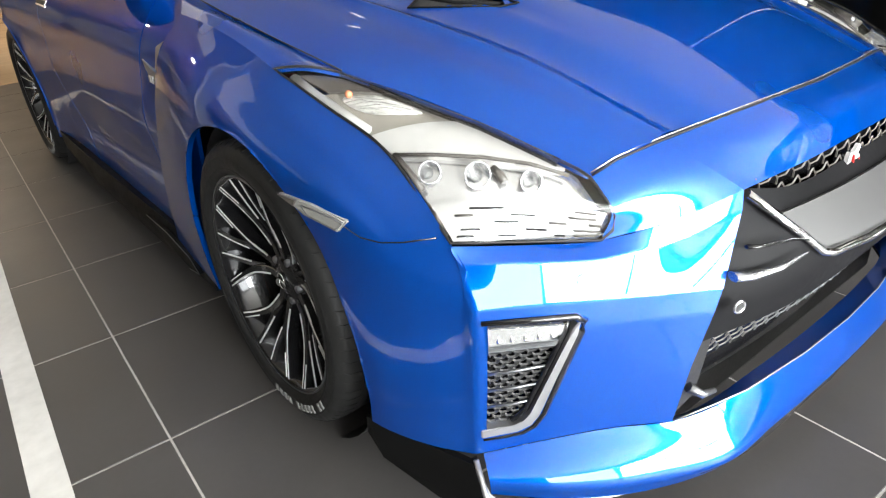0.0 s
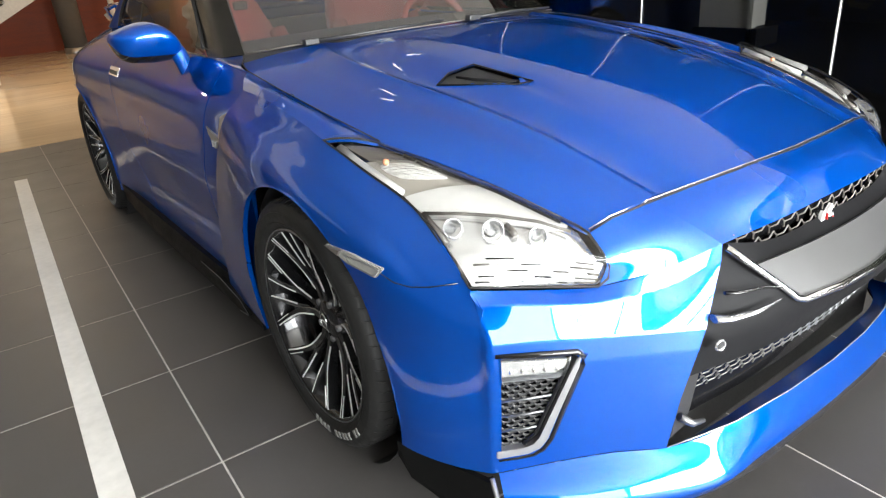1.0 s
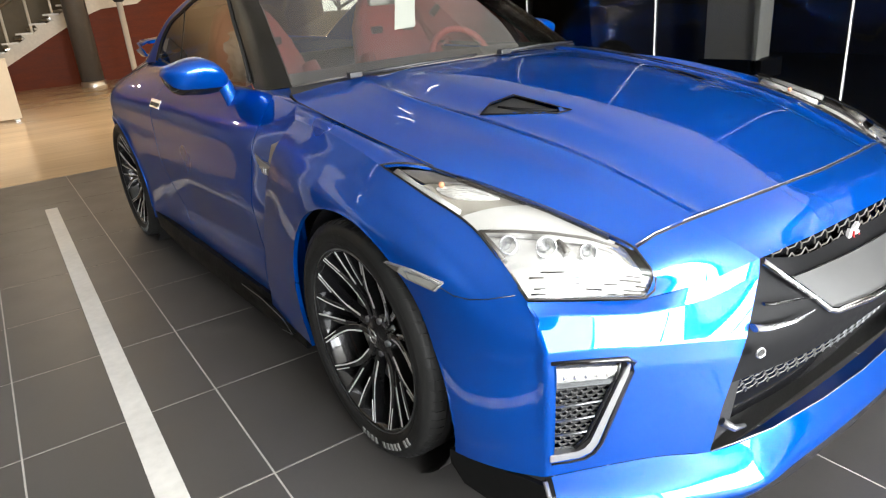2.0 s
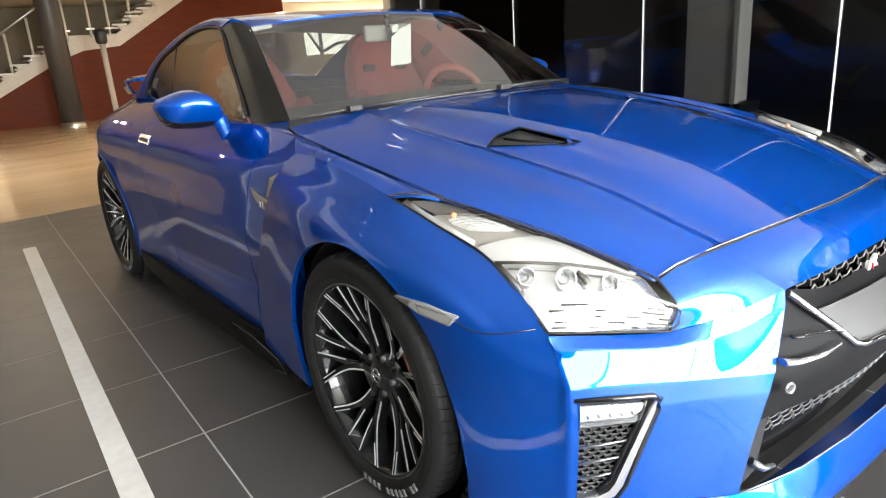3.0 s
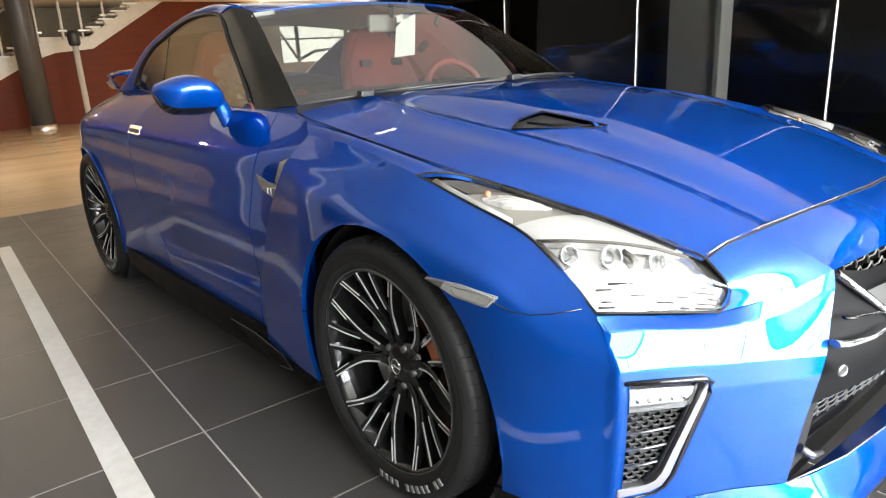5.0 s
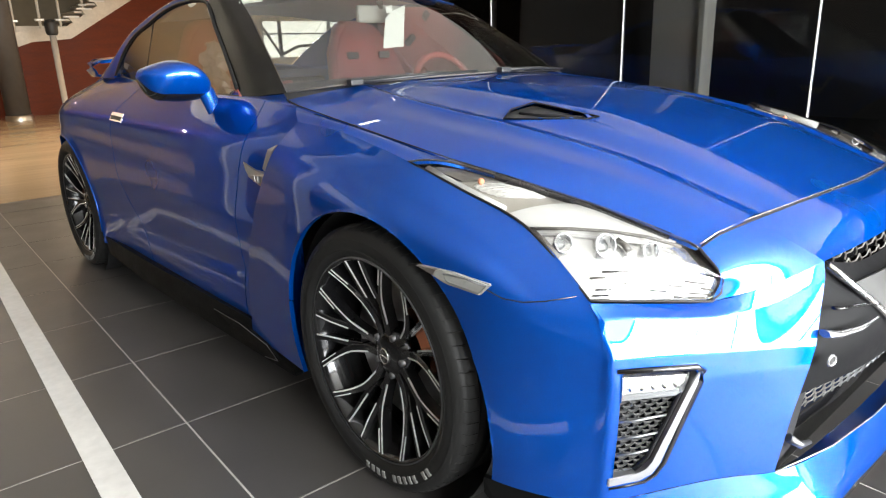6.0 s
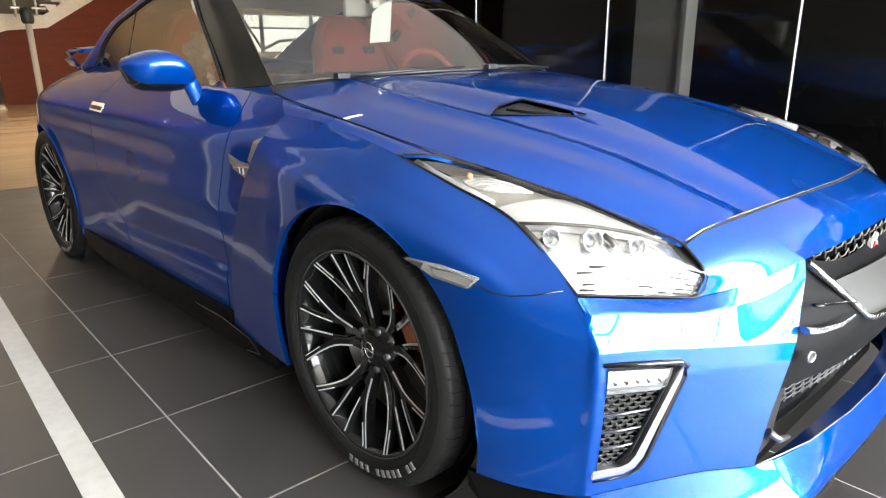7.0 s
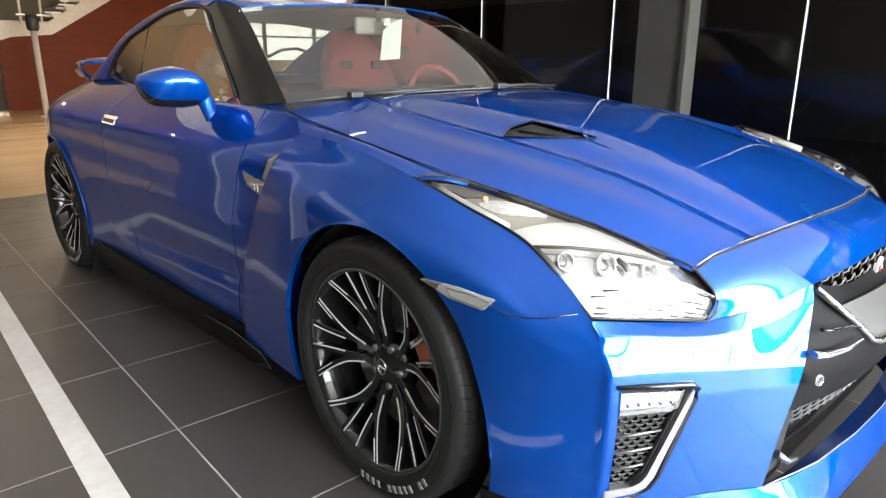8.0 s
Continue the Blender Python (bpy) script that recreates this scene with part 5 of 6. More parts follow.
# rear wing
spoiler = new("rear_spoiler")
spoiler.parent = car
tagged(spoiler, "blue rear spoiler with end plates on struts")
part("blade", shell(loft([curve(span([(-0.485, 3.44, 1.118), (-0.40, 3.43, 1.126), (0, 3.42, 1.130)])), curve(span([(-0.485, 3.54, 1.128), (-0.40, 3.54, 1.136), (0, 3.54, 1.140)])), curve(span([(-0.485, 3.66, 1.122), (-0.40, 3.67, 1.130), (0, 3.67, 1.136)]))], 30, 9), 0.020), PAINT, spoiler)
for s in (-1, 1):
    part("end_plate", tube([(s * 0.36, 3.55, 1.121), (s * 0.47, 3.55, 1.118), (s * 0.512, 3.55, 1.100), (s * 0.522, 3.55, 1.060), (s * 0.505, 3.55, 1.026), (s * 0.40, 3.55, 1.016)], [0.09, 0.10, 0.105, 0.105, 0.10, 0.09], 10, False, 0.12, up=(0, 0, 1)), PAINT, spoiler, smooth=True)
    part("strut", prism([(s * 0.36, 3.50, 1.125), (s * 0.36, 3.60, 1.128), (s * 0.37, 3.58, 1.0), (s * 0.37, 3.44, 1.0)], (s * -0.03, 0, 0)), PAINT, spoiler)

# sills, arch liners and underbody
flank(lambda: shell(loft([curve([(-0.882, 0.46, 0.245), (-0.895, 1.2, 0.240), (-0.902, 1.8, 0.238), (-0.900, 2.40, 0.24)]), curve([(-0.898, 0.46, 0.185), (-0.905, 1.2, 0.180), (-0.908, 1.8, 0.180), (-0.895, 2.40, 0.19)]), curve([(-0.895, 0.46, 0.135), (-0.902, 1.2, 0.130), (-0.905, 1.8, 0.130), (-0.890, 2.40, 0.14)])], 30, 10), 0.03), "side_skirt", SKIRT, PAIR, "black carbon side skirt")
flank(lambda: prism([(-0.908, 1.02, 0.214), (-0.911, 0.80, 0.222), (-0.913, 0.60, 0.205), (-0.914, 0.53, 0.172), (-0.914, 0.62, 0.158), (-0.911, 0.80, 0.172)], (0.014, 0, 0)), "skirt_blade", SKIRT, PAIR, "black blade on the skirt")
flank(lambda: tube([(-0.909, 1.02, 0.214), (-0.912, 0.80, 0.222), (-0.914, 0.60, 0.205), (-0.915, 0.53, 0.172), (-0.915, 0.62, 0.158)], 0.0016, 5), "blade_edge", SATIN, PAIR)
for cy, w in ((-0.012, 0.0), (2.78, 0.0)):
    flank(lambda: lathe([(-0.885, 0.402), (-0.60, 0.405), (-0.58, 0.30), (-0.56, 0.0)], 40, (0, cy, 0.355), "x"), "arch_liner", PLASTIC, PAIR, "black inner wheel arch", True)
part("underbody", box((-0.86, 0.42, 0.14), (0.86, 2.36, 0.30), 0.02), PLASTIC, car, "black underbody")
part("underbody", box((-0.55, -0.80, 0.14), (0.55, 0.50, 0.60), 0.02), PLASTIC, car)
part("underbody", box((-0.55, 2.30, 0.16), (0.55, 3.60, 0.62), 0.02), PLASTIC, car)

# wheels, built round the origin with the outer face towards -x
def spoke_bar(a0, r0, a1, r1, w0, w1, x0, x1, depth):
    """A tapering spoke between two angles and radii, as a bevelled bar."""
    bm = bmesh.new()
    p0 = Vector((x0, r0 * math.cos(a0), r0 * math.sin(a0)))
    p1 = Vector((x1, r1 * math.cos(a1), r1 * math.sin(a1)))
    d = (p1 - p0).normalized()
    s = d.cross(Vector((1, 0, 0))).normalized()
    ring = [p0 - s * w0, p0 + s * w0, p1 + s * w1, p1 - s * w1]
    add_prism(bm, ring, (depth, 0, 0))
    bmesh.ops.bevel(bm, geom=bm.edges[:], offset=0.0016, segments=1, affect="EDGES")
    return bm


def spoke_path(path, depth):
    """A bent spoke through (degrees, radius, half width, x), with chamfered face edges."""
    pts = [Vector((x, r * math.cos(radians(d)), r * math.sin(radians(d)))) for d, r, _, x in path]
    line, wide = curve(pts), curve([(i, hw, 0) for i, (_, _, hw, _) in enumerate(path)])
    bm = bmesh.new()
    rings = []
    n = 3 * (len(path) - 1)
    for i in range(n + 1):
        t = i / n
        p, q = Vector(line(t)), Vector(line(min(t + 0.02, 1))) - Vector(line(max(t - 0.02, 0)))
        s = q.cross(Vector((1, 0, 0))).normalized()
        hw = wide(t)[1]
        c = min(0.25 * hw, 0.002)
        rings.append([bm.verts.new(p + s * y + Vector((x, 0, 0))) for y, x in ((-hw, c), (-hw + c, 0), (hw - c, 0), (hw, c), (hw * 0.75, depth), (-hw * 0.75, depth))])
    for a, b in zip(rings, rings[1:]):
        for k in range(6):
            bm.faces.new((a[k], a[(k + 1) % 6], b[(k + 1) % 6], b[k]))
    bm.faces.new(rings[0][::-1])
    bm.faces.new(rings[-1])
    bmesh.ops.recalc_face_normals(bm, faces=bm.faces[:])
    return bm


def build_wheel(width, hub_in, name="wheel"):
    wheel = new(name)
    wheel.parent = car
    w = width / 2
    tyre = [(-w * 0.80, 0.268), (-w * 0.93, 0.278), (-w * 1.01, 0.292), (-w * 1.035, 0.312), (-w * 0.995, 0.332), (-w * 0.94, 0.344), (-w * 0.84, 0.352), (-w * 0.60, 0.3555)]
    tread = []
    for g in (-0.55, -0.18, 0.18, 0.55):
        tread += [(w * (g - 0.05), 0.356), (w * (g - 0.045), 0.349), (w * (g + 0.045), 0.349), (w * (g + 0.05), 0.356)]
    t = part("tyre", lathe(tyre + tread + [(-a, r) for a, r in reversed(tyre)], 120, (0, 0, 0)), RUBBER, wheel, "black low-profile tyre", True)
    for k in range(72):
        a = k * math.tau / 72
        p = [(-w * 0.93, 0.3460), (-w * 0.84, 0.3532), (-w * 0.62, 0.3560)]
        part("tread_sipe", tube([(x, r * math.cos(a + 0.012 * q), r * math.sin(a + 0.012 * q)) for q, (x, r) in enumerate(p)], 0.0010, 4), RUBBER, t)
    for r, x in ((0.2955, 1.020), (0.3245, 1.014)):
        part("sidewall_ridge", lathe([(-w * x, r - 0.0016), (-w * x - 0.0016, r), (-w * x, r + 0.0016)], 90, (0, 0, 0)), RUBBER, t)
    # moulded lettering as plain bars
    for base in (0,):
        for k, wide in enumerate((4, 4, 0, 4, 4, 4, 4, 4, 0, 4, 4, 4, 4)):
            if wide:
                a0 = radians(base + 222 + 4.4 * k)
                part("lettering_bar", spoke_bar(a0, 0.2995, a0, 0.3205, 0.0066, 0.0070, -w * 1.050, -w * 1.043, 0.004), LETTER, t)
    rim = part("rim", lathe([(-w * 0.84, 0.268), (-w * 0.90, 0.276), (-w * 0.93, 0.275), (-w * 0.925, 0.269), (-w * 0.80, 0.262), (-w * 0.62, 0.253), (w * 0.1, 0.243), (w * 0.85, 0.247)], 96, (0, 0, 0)), RIMDARK, wheel, "gloss dark alloy rim", True)
    part("rim_flange", lathe([(-w * 0.905, 0.2770), (-w * 0.945, 0.2760), (-w * 0.935, 0.2725)], 96, (0, 0, 0)), SATIN, rim, "thin bright rim edge", True)
    hub_x, end_x, mid_x = -hub_in, -w * 0.90, -hub_in * 0.62 - w * 0.33
    for k in range(5):
        a = 72 * k + 5
        for s in (-1, 1):
            arm = [(a + s * 20, 0.046, 0.012, hub_x), (a + s * 12, 0.090, 0.0105, hub_x * 0.8 + mid_x * 0.2), (a + s * 14.5, 0.150, 0.0100, mid_x), (a + s * 21, 0.210, 0.0085, mid_x * 0.5 + end_x * 0.5), (a + s * 26, 0.266, 0.0085, end_x)]
            inner = [(a + s * 11, 0.118, 0.0095, hub_x * 0.7 + mid_x * 0.3 + 0.004), (a + s * 9.5, 0.160, 0.0085, mid_x), (a + s * 8, 0.215, 0.0080, mid_x * 0.45 + end_x * 0.55), (a + s * 8, 0.266, 0.0085, end_x)]
            part("spoke", spoke_path(arm, 0.034), RIMDARK, rim)
            part("spoke", spoke_path(inner, 0.030), RIMDARK, rim)
            for path, side, first in ((arm, s, 1), (inner, -s, 1), (arm, -s, 3)):
                edge = [(d + side * math.degrees((hw - 0.0020) / r), r, 0.0023 if first == 1 else 0.0014, x - 0.0012) for d, r, hw, x in path[first:]]
                part("machined_edge", spoke_path(edge, 0.004), MACHINED, rim, "bright machined spoke edge" if k == 0 else "")
        b = radians(a + 36)
        part("lug_nut", lathe([(hub_x - 0.006, 0.0), (hub_x - 0.006, 0.009), (hub_x + 0.016, 0.010)], 12, (0, 0.057 * math.cos(b), 0.057 * math.sin(b))), SATIN, rim)
    part("hub", lathe([(hub_x - 0.010, 0.0), (hub_x - 0.010, 0.030), (hub_x - 0.004, 0.048), (hub_x + 0.004, 0.066), (hub_x + 0.03, 0.075)], 40, (0, 0, 0)), RIMDARK, rim, smooth=True)
    part("hub_cap", lathe([(hub_x - 0.013, 0.0), (hub_x - 0.014, 0.018), (hub_x - 0.011, 0.024)], 28, (0, 0, 0)), GLOSSBLACK, rim, smooth=True)
    part("cap_ring", tube([(hub_x - 0.015, 0.017 * math.cos(q * math.tau / 24), 0.021 * math.sin(q * math.tau / 24)) for q in range(24)], 0.0022, 5, True), CHROME, rim)
    part("cap_bar", tube([(hub_x - 0.015, -0.019, -0.003), (hub_x - 0.015, 0.019, 0.003)], 0.0024, 5), CHROME, rim)
    part("brake_disc", lathe([(-w * 0.02, 0.075), (-w * 0.10, 0.090), (-w * 0.10, 0.195), (w * 0.12, 0.195), (w * 0.12, 0.09)], 64, (0, 0, 0)), DISC, wheel, "drilled steel brake disc")
    return wheel


def caliper(parent, side):
    bm = bmesh.new()
    outer, inner = [], []
    for k in range(9):
        a = radians(side - 26 + 52 * k / 8)
        outer.append((0, 0.214 * math.cos(a), 0.214 * math.sin(a)))
        inner.append((0, 0.135 * math.cos(a), 0.135 * math.sin(a)))
    add_prism(bm, [Vector(p) + Vector((-0.050, 0, 0)) for p in outer + inner[::-1]], (0.085, 0, 0))
    bmesh.ops.bevel(bm, geom=bm.edges[:], offset=0.004, segments=2, affect="EDGES")
    return part("brake_caliper", bm, CALIPER, parent, "orange brake caliper")


front_wheel = build_wheel(0.255, 0.060)
caliper(front_wheel, 158)
rear_wheel = build_wheel(0.285, 0.085)
caliper(rear_wheel, 12)
FRONT_X, REAR_X = -0.799, -0.774
for wheel, x, y in ((front_wheel, FRONT_X, 0.0), (rear_wheel, REAR_X, 2.78)):
    wheel.location = (x, y, 0.3555)
    copy_thing(wheel, pose(-x, y, 0.3555, 0, 0, 180))

# door mirrors
MIRROR_TOP = ([-1.012, -1.004, -0.985, -0.962, -0.902, -0.863, -0.825, -0.793, -0.777], [1.060, 1.077, 1.088, 1.096, 1.110, 1.108, 1.090, 1.052, 1.020])
MIRROR_LOW = ([-1.012, -1.004, -0.990, -0.965, -0.920, -0.863, -0.809, -0.777], [1.052, 1.028, 1.000, 0.980, 0.971, 0.967, 0.975, 0.994])


def mirror_shell(v0, v1, grow=0.0):
    """Housing of the door mirror between two heights, 0 at its foot and 1 at its crown; blunt behind."""
    n, m = 34, 16
    x0, x1 = MIRROR_TOP[0][0], MIRROR_TOP[0][-1]
    g = np.zeros((n, m, 3))
    for i in range(n):
        u = i / (n - 1)
        x = x0 + (x1 - x0) * (0.5 - 0.5 * math.cos(math.pi * u))
        lo, hi = (float(hermite(np.array(k), np.array(w), x)) for k, w in (MIRROR_LOW, MIRROR_TOP))
        w = 2 * (x - x0) / (x1 - x0) - 1
        for j in range(m):
            v = v0 + (v1 - v0) * j / (m - 1)
            v = v if v0 > 0 or v1 < 1 else 0.5 - 0.5 * math.cos(math.pi * v)
            dome = max(1 - abs(2 * v - 1) ** 2.6, 0) ** 0.5 * max(1 - abs(w) ** 3.5, 0) ** 0.5
            g[i, j] = (x, 1.170 - (0.100 + grow + 0.030 * (2 * v - 1)) * dome - 0.02 * (w + 1), lo + (hi - lo) * v)
    return shell(g, 0.012, heart=Vector((-0.895, 1.25, 1.04)))


MIRRORS = []
for s in (1, -1):
    m = new("door_mirror")
    m.parent = car
    tagged(m, "blue door mirror with black underside")
    MIRRORS.append(m)
MIRRORS = tuple(MIRRORS)
flank(lambda: mirror_shell(0.20, 1.0), "mirror_cap", PAINT, MIRRORS)
flank(lambda: mirror_shell(0.0, 0.197, -0.002), "mirror_base", GLOSSBLACK, MIRRORS, "black mirror underside")
flank(lambda: prism([(x, 1.165, z) for x, z in ((-1.0, 1.035), (-0.985, 0.995), (-0.96, 0.98), (-0.865, 0.972), (-0.80, 0.985), (-0.785, 1.02), (-0.80, 1.055), (-0.83, 1.085), (-0.865, 1.10), (-0.905, 1.10), (-0.965, 1.09))], (0, 0.006, 0)), "mirror_back", GLOSSBLACK, MIRRORS, "dark mirror glass")
flank(lambda: tube([(-0.812, 1.110, 1.020), (-0.796, 1.100, 0.990), (-0.788, 1.088, 0.955), (-0.786, 1.072, 0.925), (-0.780, 1.062, 0.905), (-0.765, 1.07, 0.898)], [0.030, 0.030, 0.029, 0.026, 0.022, 0.016], 14, False, 0.7, up=(0, 1, 0.4)), "mirror_arm", PAINT, MIRRORS)
flank(lambda: tube([(-0.775, 1.04, 0.925), (-0.765, 1.13, 0.925)], 0.010, 8), "arm_gasket", PLASTIC, MIRRORS)

# door handles, side vents and badges on the wings
def on_flank(corners, out, depth):
    return prism([(x_side(y, z) - out, y, z) for y, z in corners], (depth, 0, 0))


flank(lambda: on_flank([(1.895, 0.850), (2.040, 0.854), (2.046, 0.890), (1.900, 0.887)], 0.0035, 0.012), "door_handle", SILVER, doors, "flush satin door handle")
flank(lambda: on_flank([(1.910, 0.858), (2.028, 0.862), (2.032, 0.876), (1.914, 0.873)], 0.0050, 0.004), "handle_recess", PLASTIC, doors)
flank(lambda: prism([(-0.868, 0.716, 0.792), (-0.868, 0.700, 0.750), (-0.880, 0.565, 0.725), (-0.888, 0.520, 0.770), (-0.884, 0.500, 0.800), (-0.880, 0.555, 0.772), (-0.872, 0.640, 0.776)], (0.014, 0, 0)), "vent_strake", SATINSILVER, PAIR, "satin side vent strake")
flank(lambda: prism([(-0.886, 0.520, 0.775), (-0.880, 0.490, 0.845), (-0.872, 0.468, 0.868), (-0.878, 0.520, 0.850), (-0.884, 0.555, 0.790)], (0.012, 0, 0)), "vent_strake", SATINSILVER, PAIR, "satin side vent strake")
flank(lambda: box((-0.892, 0.578, 0.744), (-0.885, 0.590, 0.766), 0.002), "vent_badge", SATINSILVER, PAIR, "small silver badge")
flank(lambda: box((-0.892, 0.598, 0.745), (-0.885, 0.612, 0.765), 0.002), "vent_badge", SATINSILVER, PAIR, "small silver badge")

# wipers and washer jets
for pts in ([(-0.53, 0.572, 1.012), (-0.30, 0.520, 1.022), (-0.05, 0.482, 1.030)], [(0.06, 0.462, 1.028), (0.30, 0.505, 1.026), (0.58, 0.595, 1.012)]):
    wiper = new("wiper")
    wiper.parent = car
    tagged(wiper, "black windscreen wiper at rest")
    part("arm", tube([Vector(p) + Vector((0, -0.012, 0.012)) for p in pts], [0.007, 0.006, 0.004], 6), PLASTIC, wiper)
    part("rubber", tube([Vector(p) + Vector((0, 0.004, 0.004)) for p in pts], 0.004, 4), RUBBER, wiper)
    part("joint", box((pts[0][0] - 0.02, pts[0][1] - 0.03, pts[0][2] + 0.002), (pts[0][0] + 0.03, pts[0][1] + 0.0, pts[0][2] + 0.022), 0.004), PLASTIC, wiper)

# cabin
part("dashboard", shell(loft([curve(span([(-0.68, 0.72, 0.985), (0, 0.52, 1.010)])), curve(span([(-0.67, 0.95, 1.010), (0, 0.85, 1.030)])), curve(span([(-0.66, 1.05, 0.96), (0, 1.0, 0.97)])), curve(span([(-0.66, 1.02, 0.60), (0, 0.98, 0.60)]))], 30, 16), 0.0), DARKHIDE, car, "dark dashboard", True)
part("cabin_floor", box((-0.70, 0.9, 0.30), (0.70, 2.6, 0.34)), DARKHIDE, car)
part("tunnel", box((-0.13, 0.95, 0.34), (0.13, 2.3, 0.62), 0.03), DARKHIDE, car)
flank(lambda: shell(loft([curve([(-0.70, 0.95, 0.965), (-0.70, 1.5, 0.98), (-0.66, 2.2, 1.0)]), curve([(-0.70, 0.95, 0.34), (-0.70, 1.5, 0.34), (-0.66, 2.2, 0.34)])], 10, 8), 0.0), "door_card", DARKHIDE, doors, "dark door lining")
part("rear_bulkhead", box((-0.62, 2.55, 0.34), (0.62, 2.62, 0.98), 0.02), DARKHIDE, car)
part("headlining", shell(loft([curve([(-0.53, 1.27, 1.300), (-0.54, 1.5, 1.345), (-0.54, 1.9, 1.335), (-0.54, 2.18, 1.285)]), curve([(0, 1.2, 1.345), (0, 1.5, 1.372), (0, 1.9, 1.368), (0, 2.18, 1.325)]), curve([(0.53, 1.27, 1.300), (0.54, 1.5, 1.345), (0.54, 1.9, 1.335), (0.54, 2.18, 1.285)])], 16, 16), 0.0), LAMPGREY, car, "grey headlining")


def seat(x):
    s = new("seat")
    s.parent = car
    s.location = (x, 0, 0)
    tagged(s, "red leather bucket seat with pierced backrest")
    part("cushion", box((-0.25, 1.35, 0.46), (0.25, 1.88, 0.62), 0.05), REDHIDE, s)
    bm = bmesh.new()
    outline = [(-0.24, 0.56), (-0.27, 0.80), (-0.25, 0.98), (-0.20, 1.10), (-0.155, 1.21), (-0.09, 1.275), (0.09, 1.275), (0.155, 1.21), (0.20, 1.10), (0.25, 0.98), (0.27, 0.80), (0.24, 0.56)]
    add_prism(bm, [(a, 1.74 + (b - 0.56) * 0.42, b) for a, b in outline], (0, 0.11, 0.02))
    bmesh.ops.bevel(bm, geom=bm.edges[:], offset=0.022, segments=3, affect="EDGES")
    part("backrest", bm, REDHIDE, s, smooth=True)
    for sx in (-1, 1):
        part("harness_slot", box((sx * 0.105 - 0.036, 1.950, 1.082), (sx * 0.105 + 0.036, 1.975, 1.122), 0.008), DARKHIDE, s)
        part("side_bolster", tube([(sx * 0.235, 1.70, 0.60), (sx * 0.26, 1.78, 0.80), (sx * 0.235, 1.87, 0.98)], [0.05, 0.055, 0.04], 10), REDHIDE, s, smooth=True)
    return s


for x in (0.46, -0.36):
    seat(x).location.y = -0.12
wheel_rig = new("steering_wheel")
wheel_rig.parent = car
tagged(wheel_rig, "red and black leather steering wheel")
wheel_rig.matrix_local = pose(0.43, 1.17, 0.925, 68, 0, 0)
part("grip", tube([(0.185 * math.cos(q * math.tau / 40), 0.185 * math.sin(q * math.tau / 40), 0) for q in range(40)], 0.016, 10, True), REDHIDE, wheel_rig)
part("boss", lathe([(-0.02, 0.0), (-0.02, 0.06), (0.02, 0.07), (0.03, 0.0)], 24, (0, 0, 0), "z"), DARKHIDE, wheel_rig, smooth=True)
for a in (0, 180, 270):
    part("spoke", tube([(0.05 * math.cos(radians(a)), 0.05 * math.sin(radians(a)), 0.0), (0.18 * math.cos(radians(a)), 0.18 * math.sin(radians(a)), 0)], 0.014, 8, False, 0.6), DARKHIDE, wheel_rig)
inner_mirror = new("rear_view_mirror")
inner_mirror.parent = car
part("housing", box((-0.115, 1.095, 1.235), (0.115, 1.125, 1.305), 0.012), BEAD, inner_mirror)
part("stalk", tube([(0, 1.10, 1.29), (0, 1.10, 1.345)], 0.012, 8), DARKHIDE, inner_mirror)

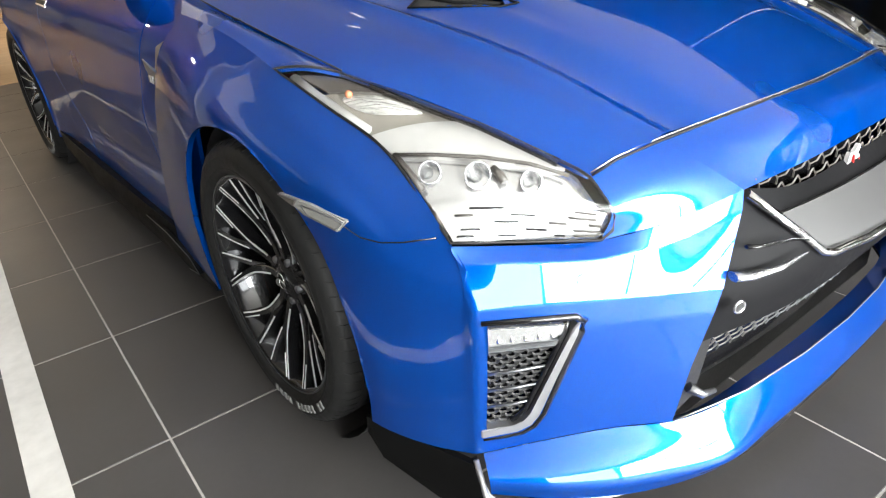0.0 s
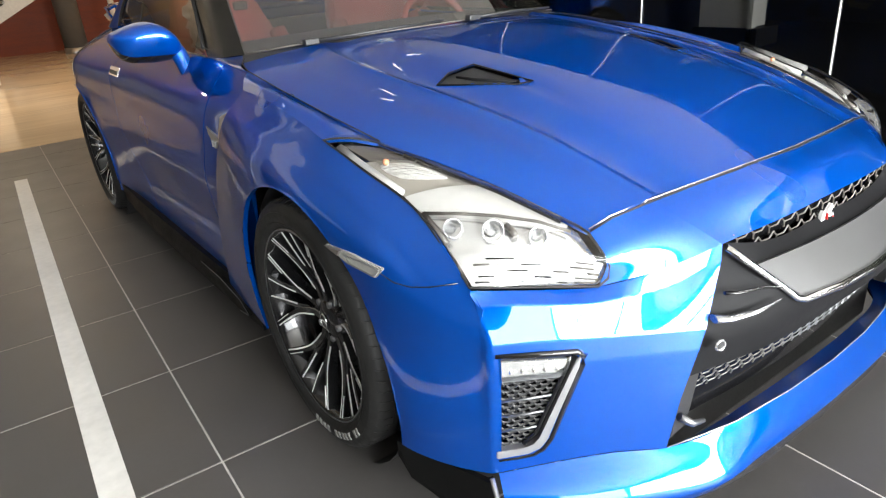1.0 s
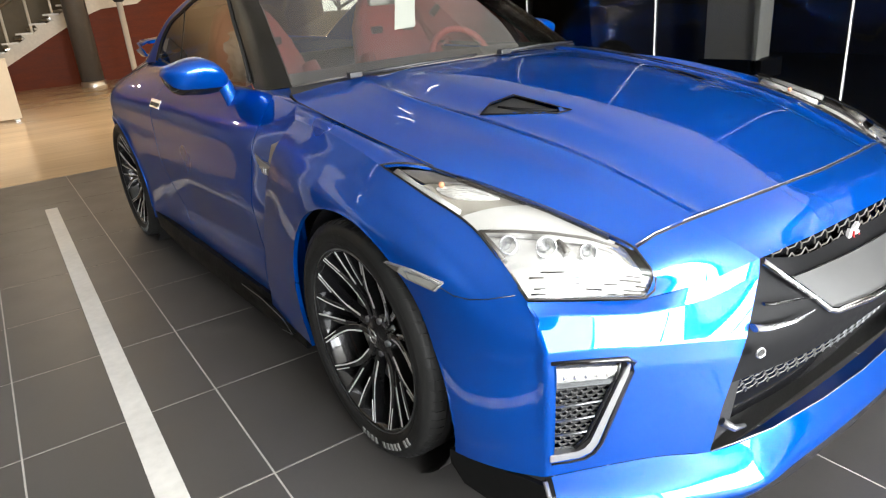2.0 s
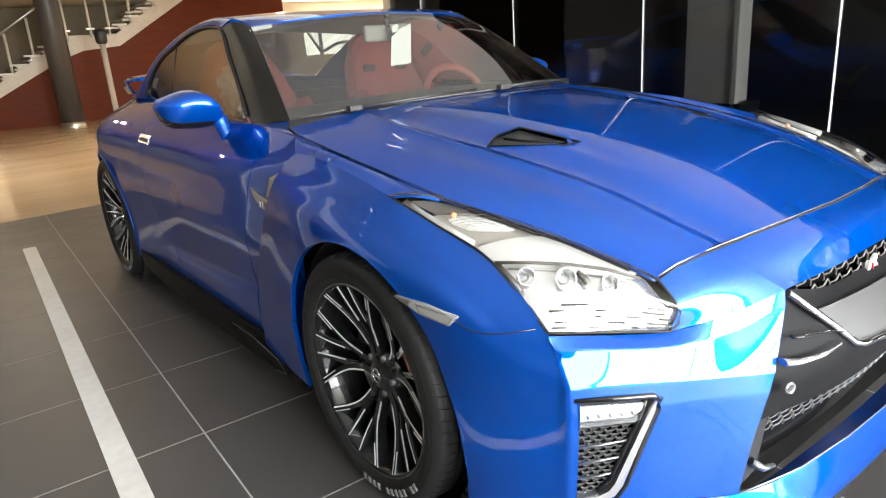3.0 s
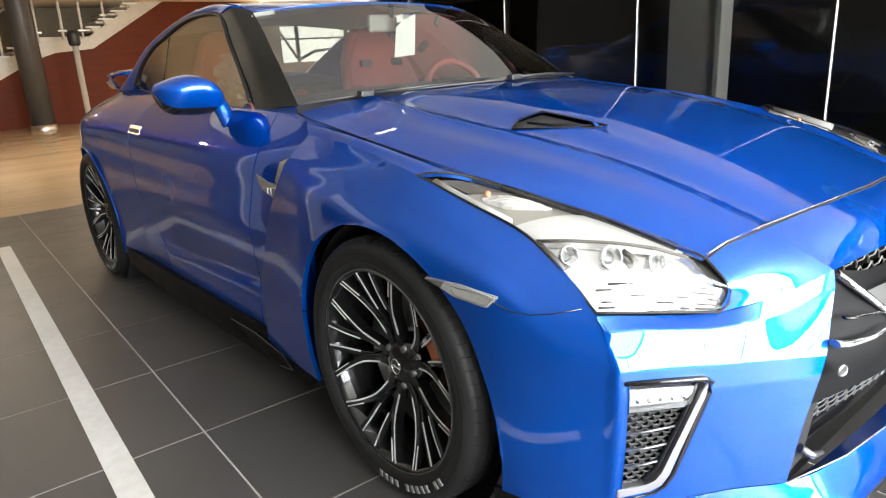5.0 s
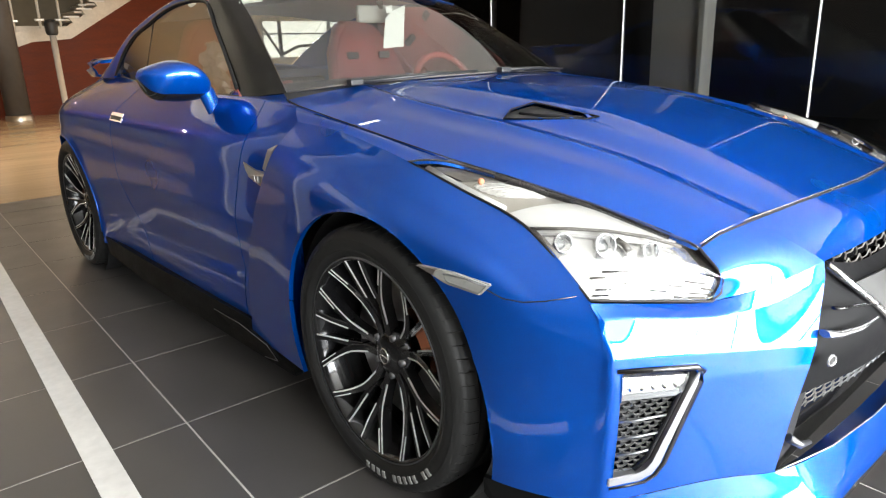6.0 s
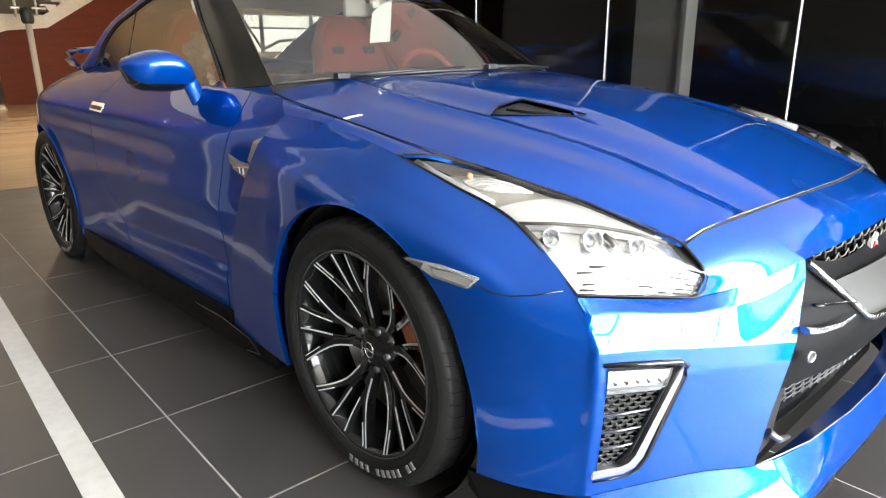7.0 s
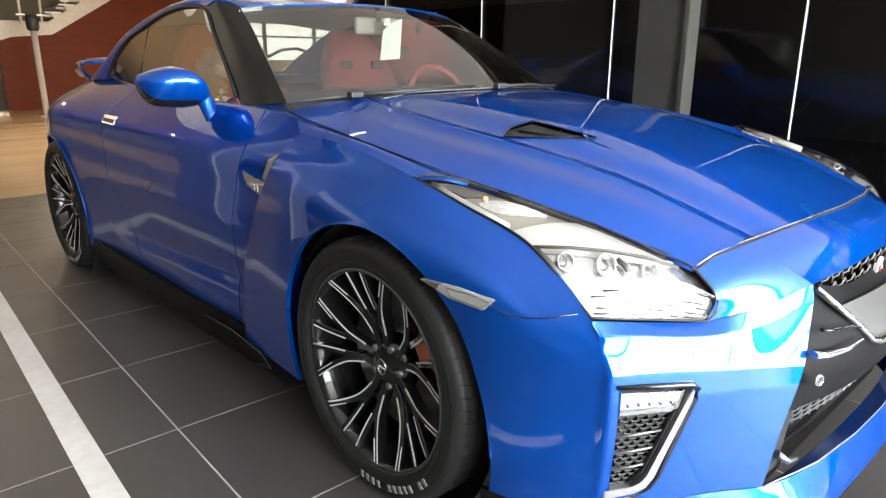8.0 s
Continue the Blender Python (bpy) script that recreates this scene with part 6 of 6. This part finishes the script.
sheet = thing("paper_sheet", "white paper sheet hanging behind the windscreen", "paper", (0.03, 1.03, 1.13))
part("sheet", prism([(-0.054, 0.03, 0.0), (0.054, 0.028, 0.006), (0.048, 0.0, 0.172), (-0.015, 0.0, 0.150), (-0.058, 0.0, 0.120)], (0, 0.002, 0)), PAPER, sheet)
part("sheet_corner", prism([(-0.055, -0.004, 0.165), (-0.022, -0.004, 0.172), (-0.02, 0.0, 0.142), (-0.052, 0.0, 0.138)], (0, 0.002, 0)), PAPER, sheet)


def crumpled_film():
    bm = bmesh.new()
    rng = random.Random(5)
    grid = [[bm.verts.new((-0.60 + 0.02 * rng.uniform(-1, 1), 1.33 + 0.25 * i / 9 + 0.012 * rng.uniform(-1, 1), 0.960 + 0.23 * j / 12 + 0.012 * rng.uniform(-1, 1) - 0.05 * abs(i - 4.5) / 4.5 * j / 12)) for j in range(13)] for i in range(10)]
    for i in range(9):
        for j in range(12):
            bm.faces.new((grid[i][j], grid[i + 1][j], grid[i + 1][j + 1], grid[i][j + 1]))
    return bm


film = tagged(part("seat_cover_film", crumpled_film(), FILM), "crumpled clear protective film over the seat", "plastic film")

# ---- floor tiles ----
def tile_mesh():
    bm = box((-0.3025, -0.290, -0.012), (0.3025, 0.290, 0.0), 0.0)
    bmesh.ops.bevel(bm, geom=[e for e in bm.edges if all(v.co.z > -0.001 for v in e.verts)], offset=0.0014, segments=1, affect="EDGES")
    me = bpy.data.meshes.new("tile")
    bm.to_mesh(me)
    bm.free()
    me.materials.append(TILE)
    return me


TILE_MESH = tile_mesh()
turn = radians(-2.1)
rest = bmesh.new()
for iu in range(-14, 7):
    for iv in range(-13, 9):
        c = on_tile_grid(0.305 + 0.61 * iu, 0.2925 + 0.585 * iv)
        if not (SIDE_X < c.x < WALL_X + 0.3 and FRONT_Y < c.y < 5.5):
            continue
        if c.y + 0.3 > 5.2 and c.y > 5.25:
            continue
        if -3.8 < c.x and -3.0 < c.y:
            ob = new("tile", TILE_MESH)
            ob.parent = floor
            ob.matrix_local = Matrix.Translation(c) @ Matrix.Rotation(turn, 4, "Z")
        else:
            add_box(rest, (-0.3025, -0.290, -0.012), (0.3025, 0.290, 0.0), 0.0, Matrix.Translation(c) @ Matrix.Rotation(turn, 4, "Z"))
tagged(part("tiles_beyond", rest, TILE, floor), kind="stuff")
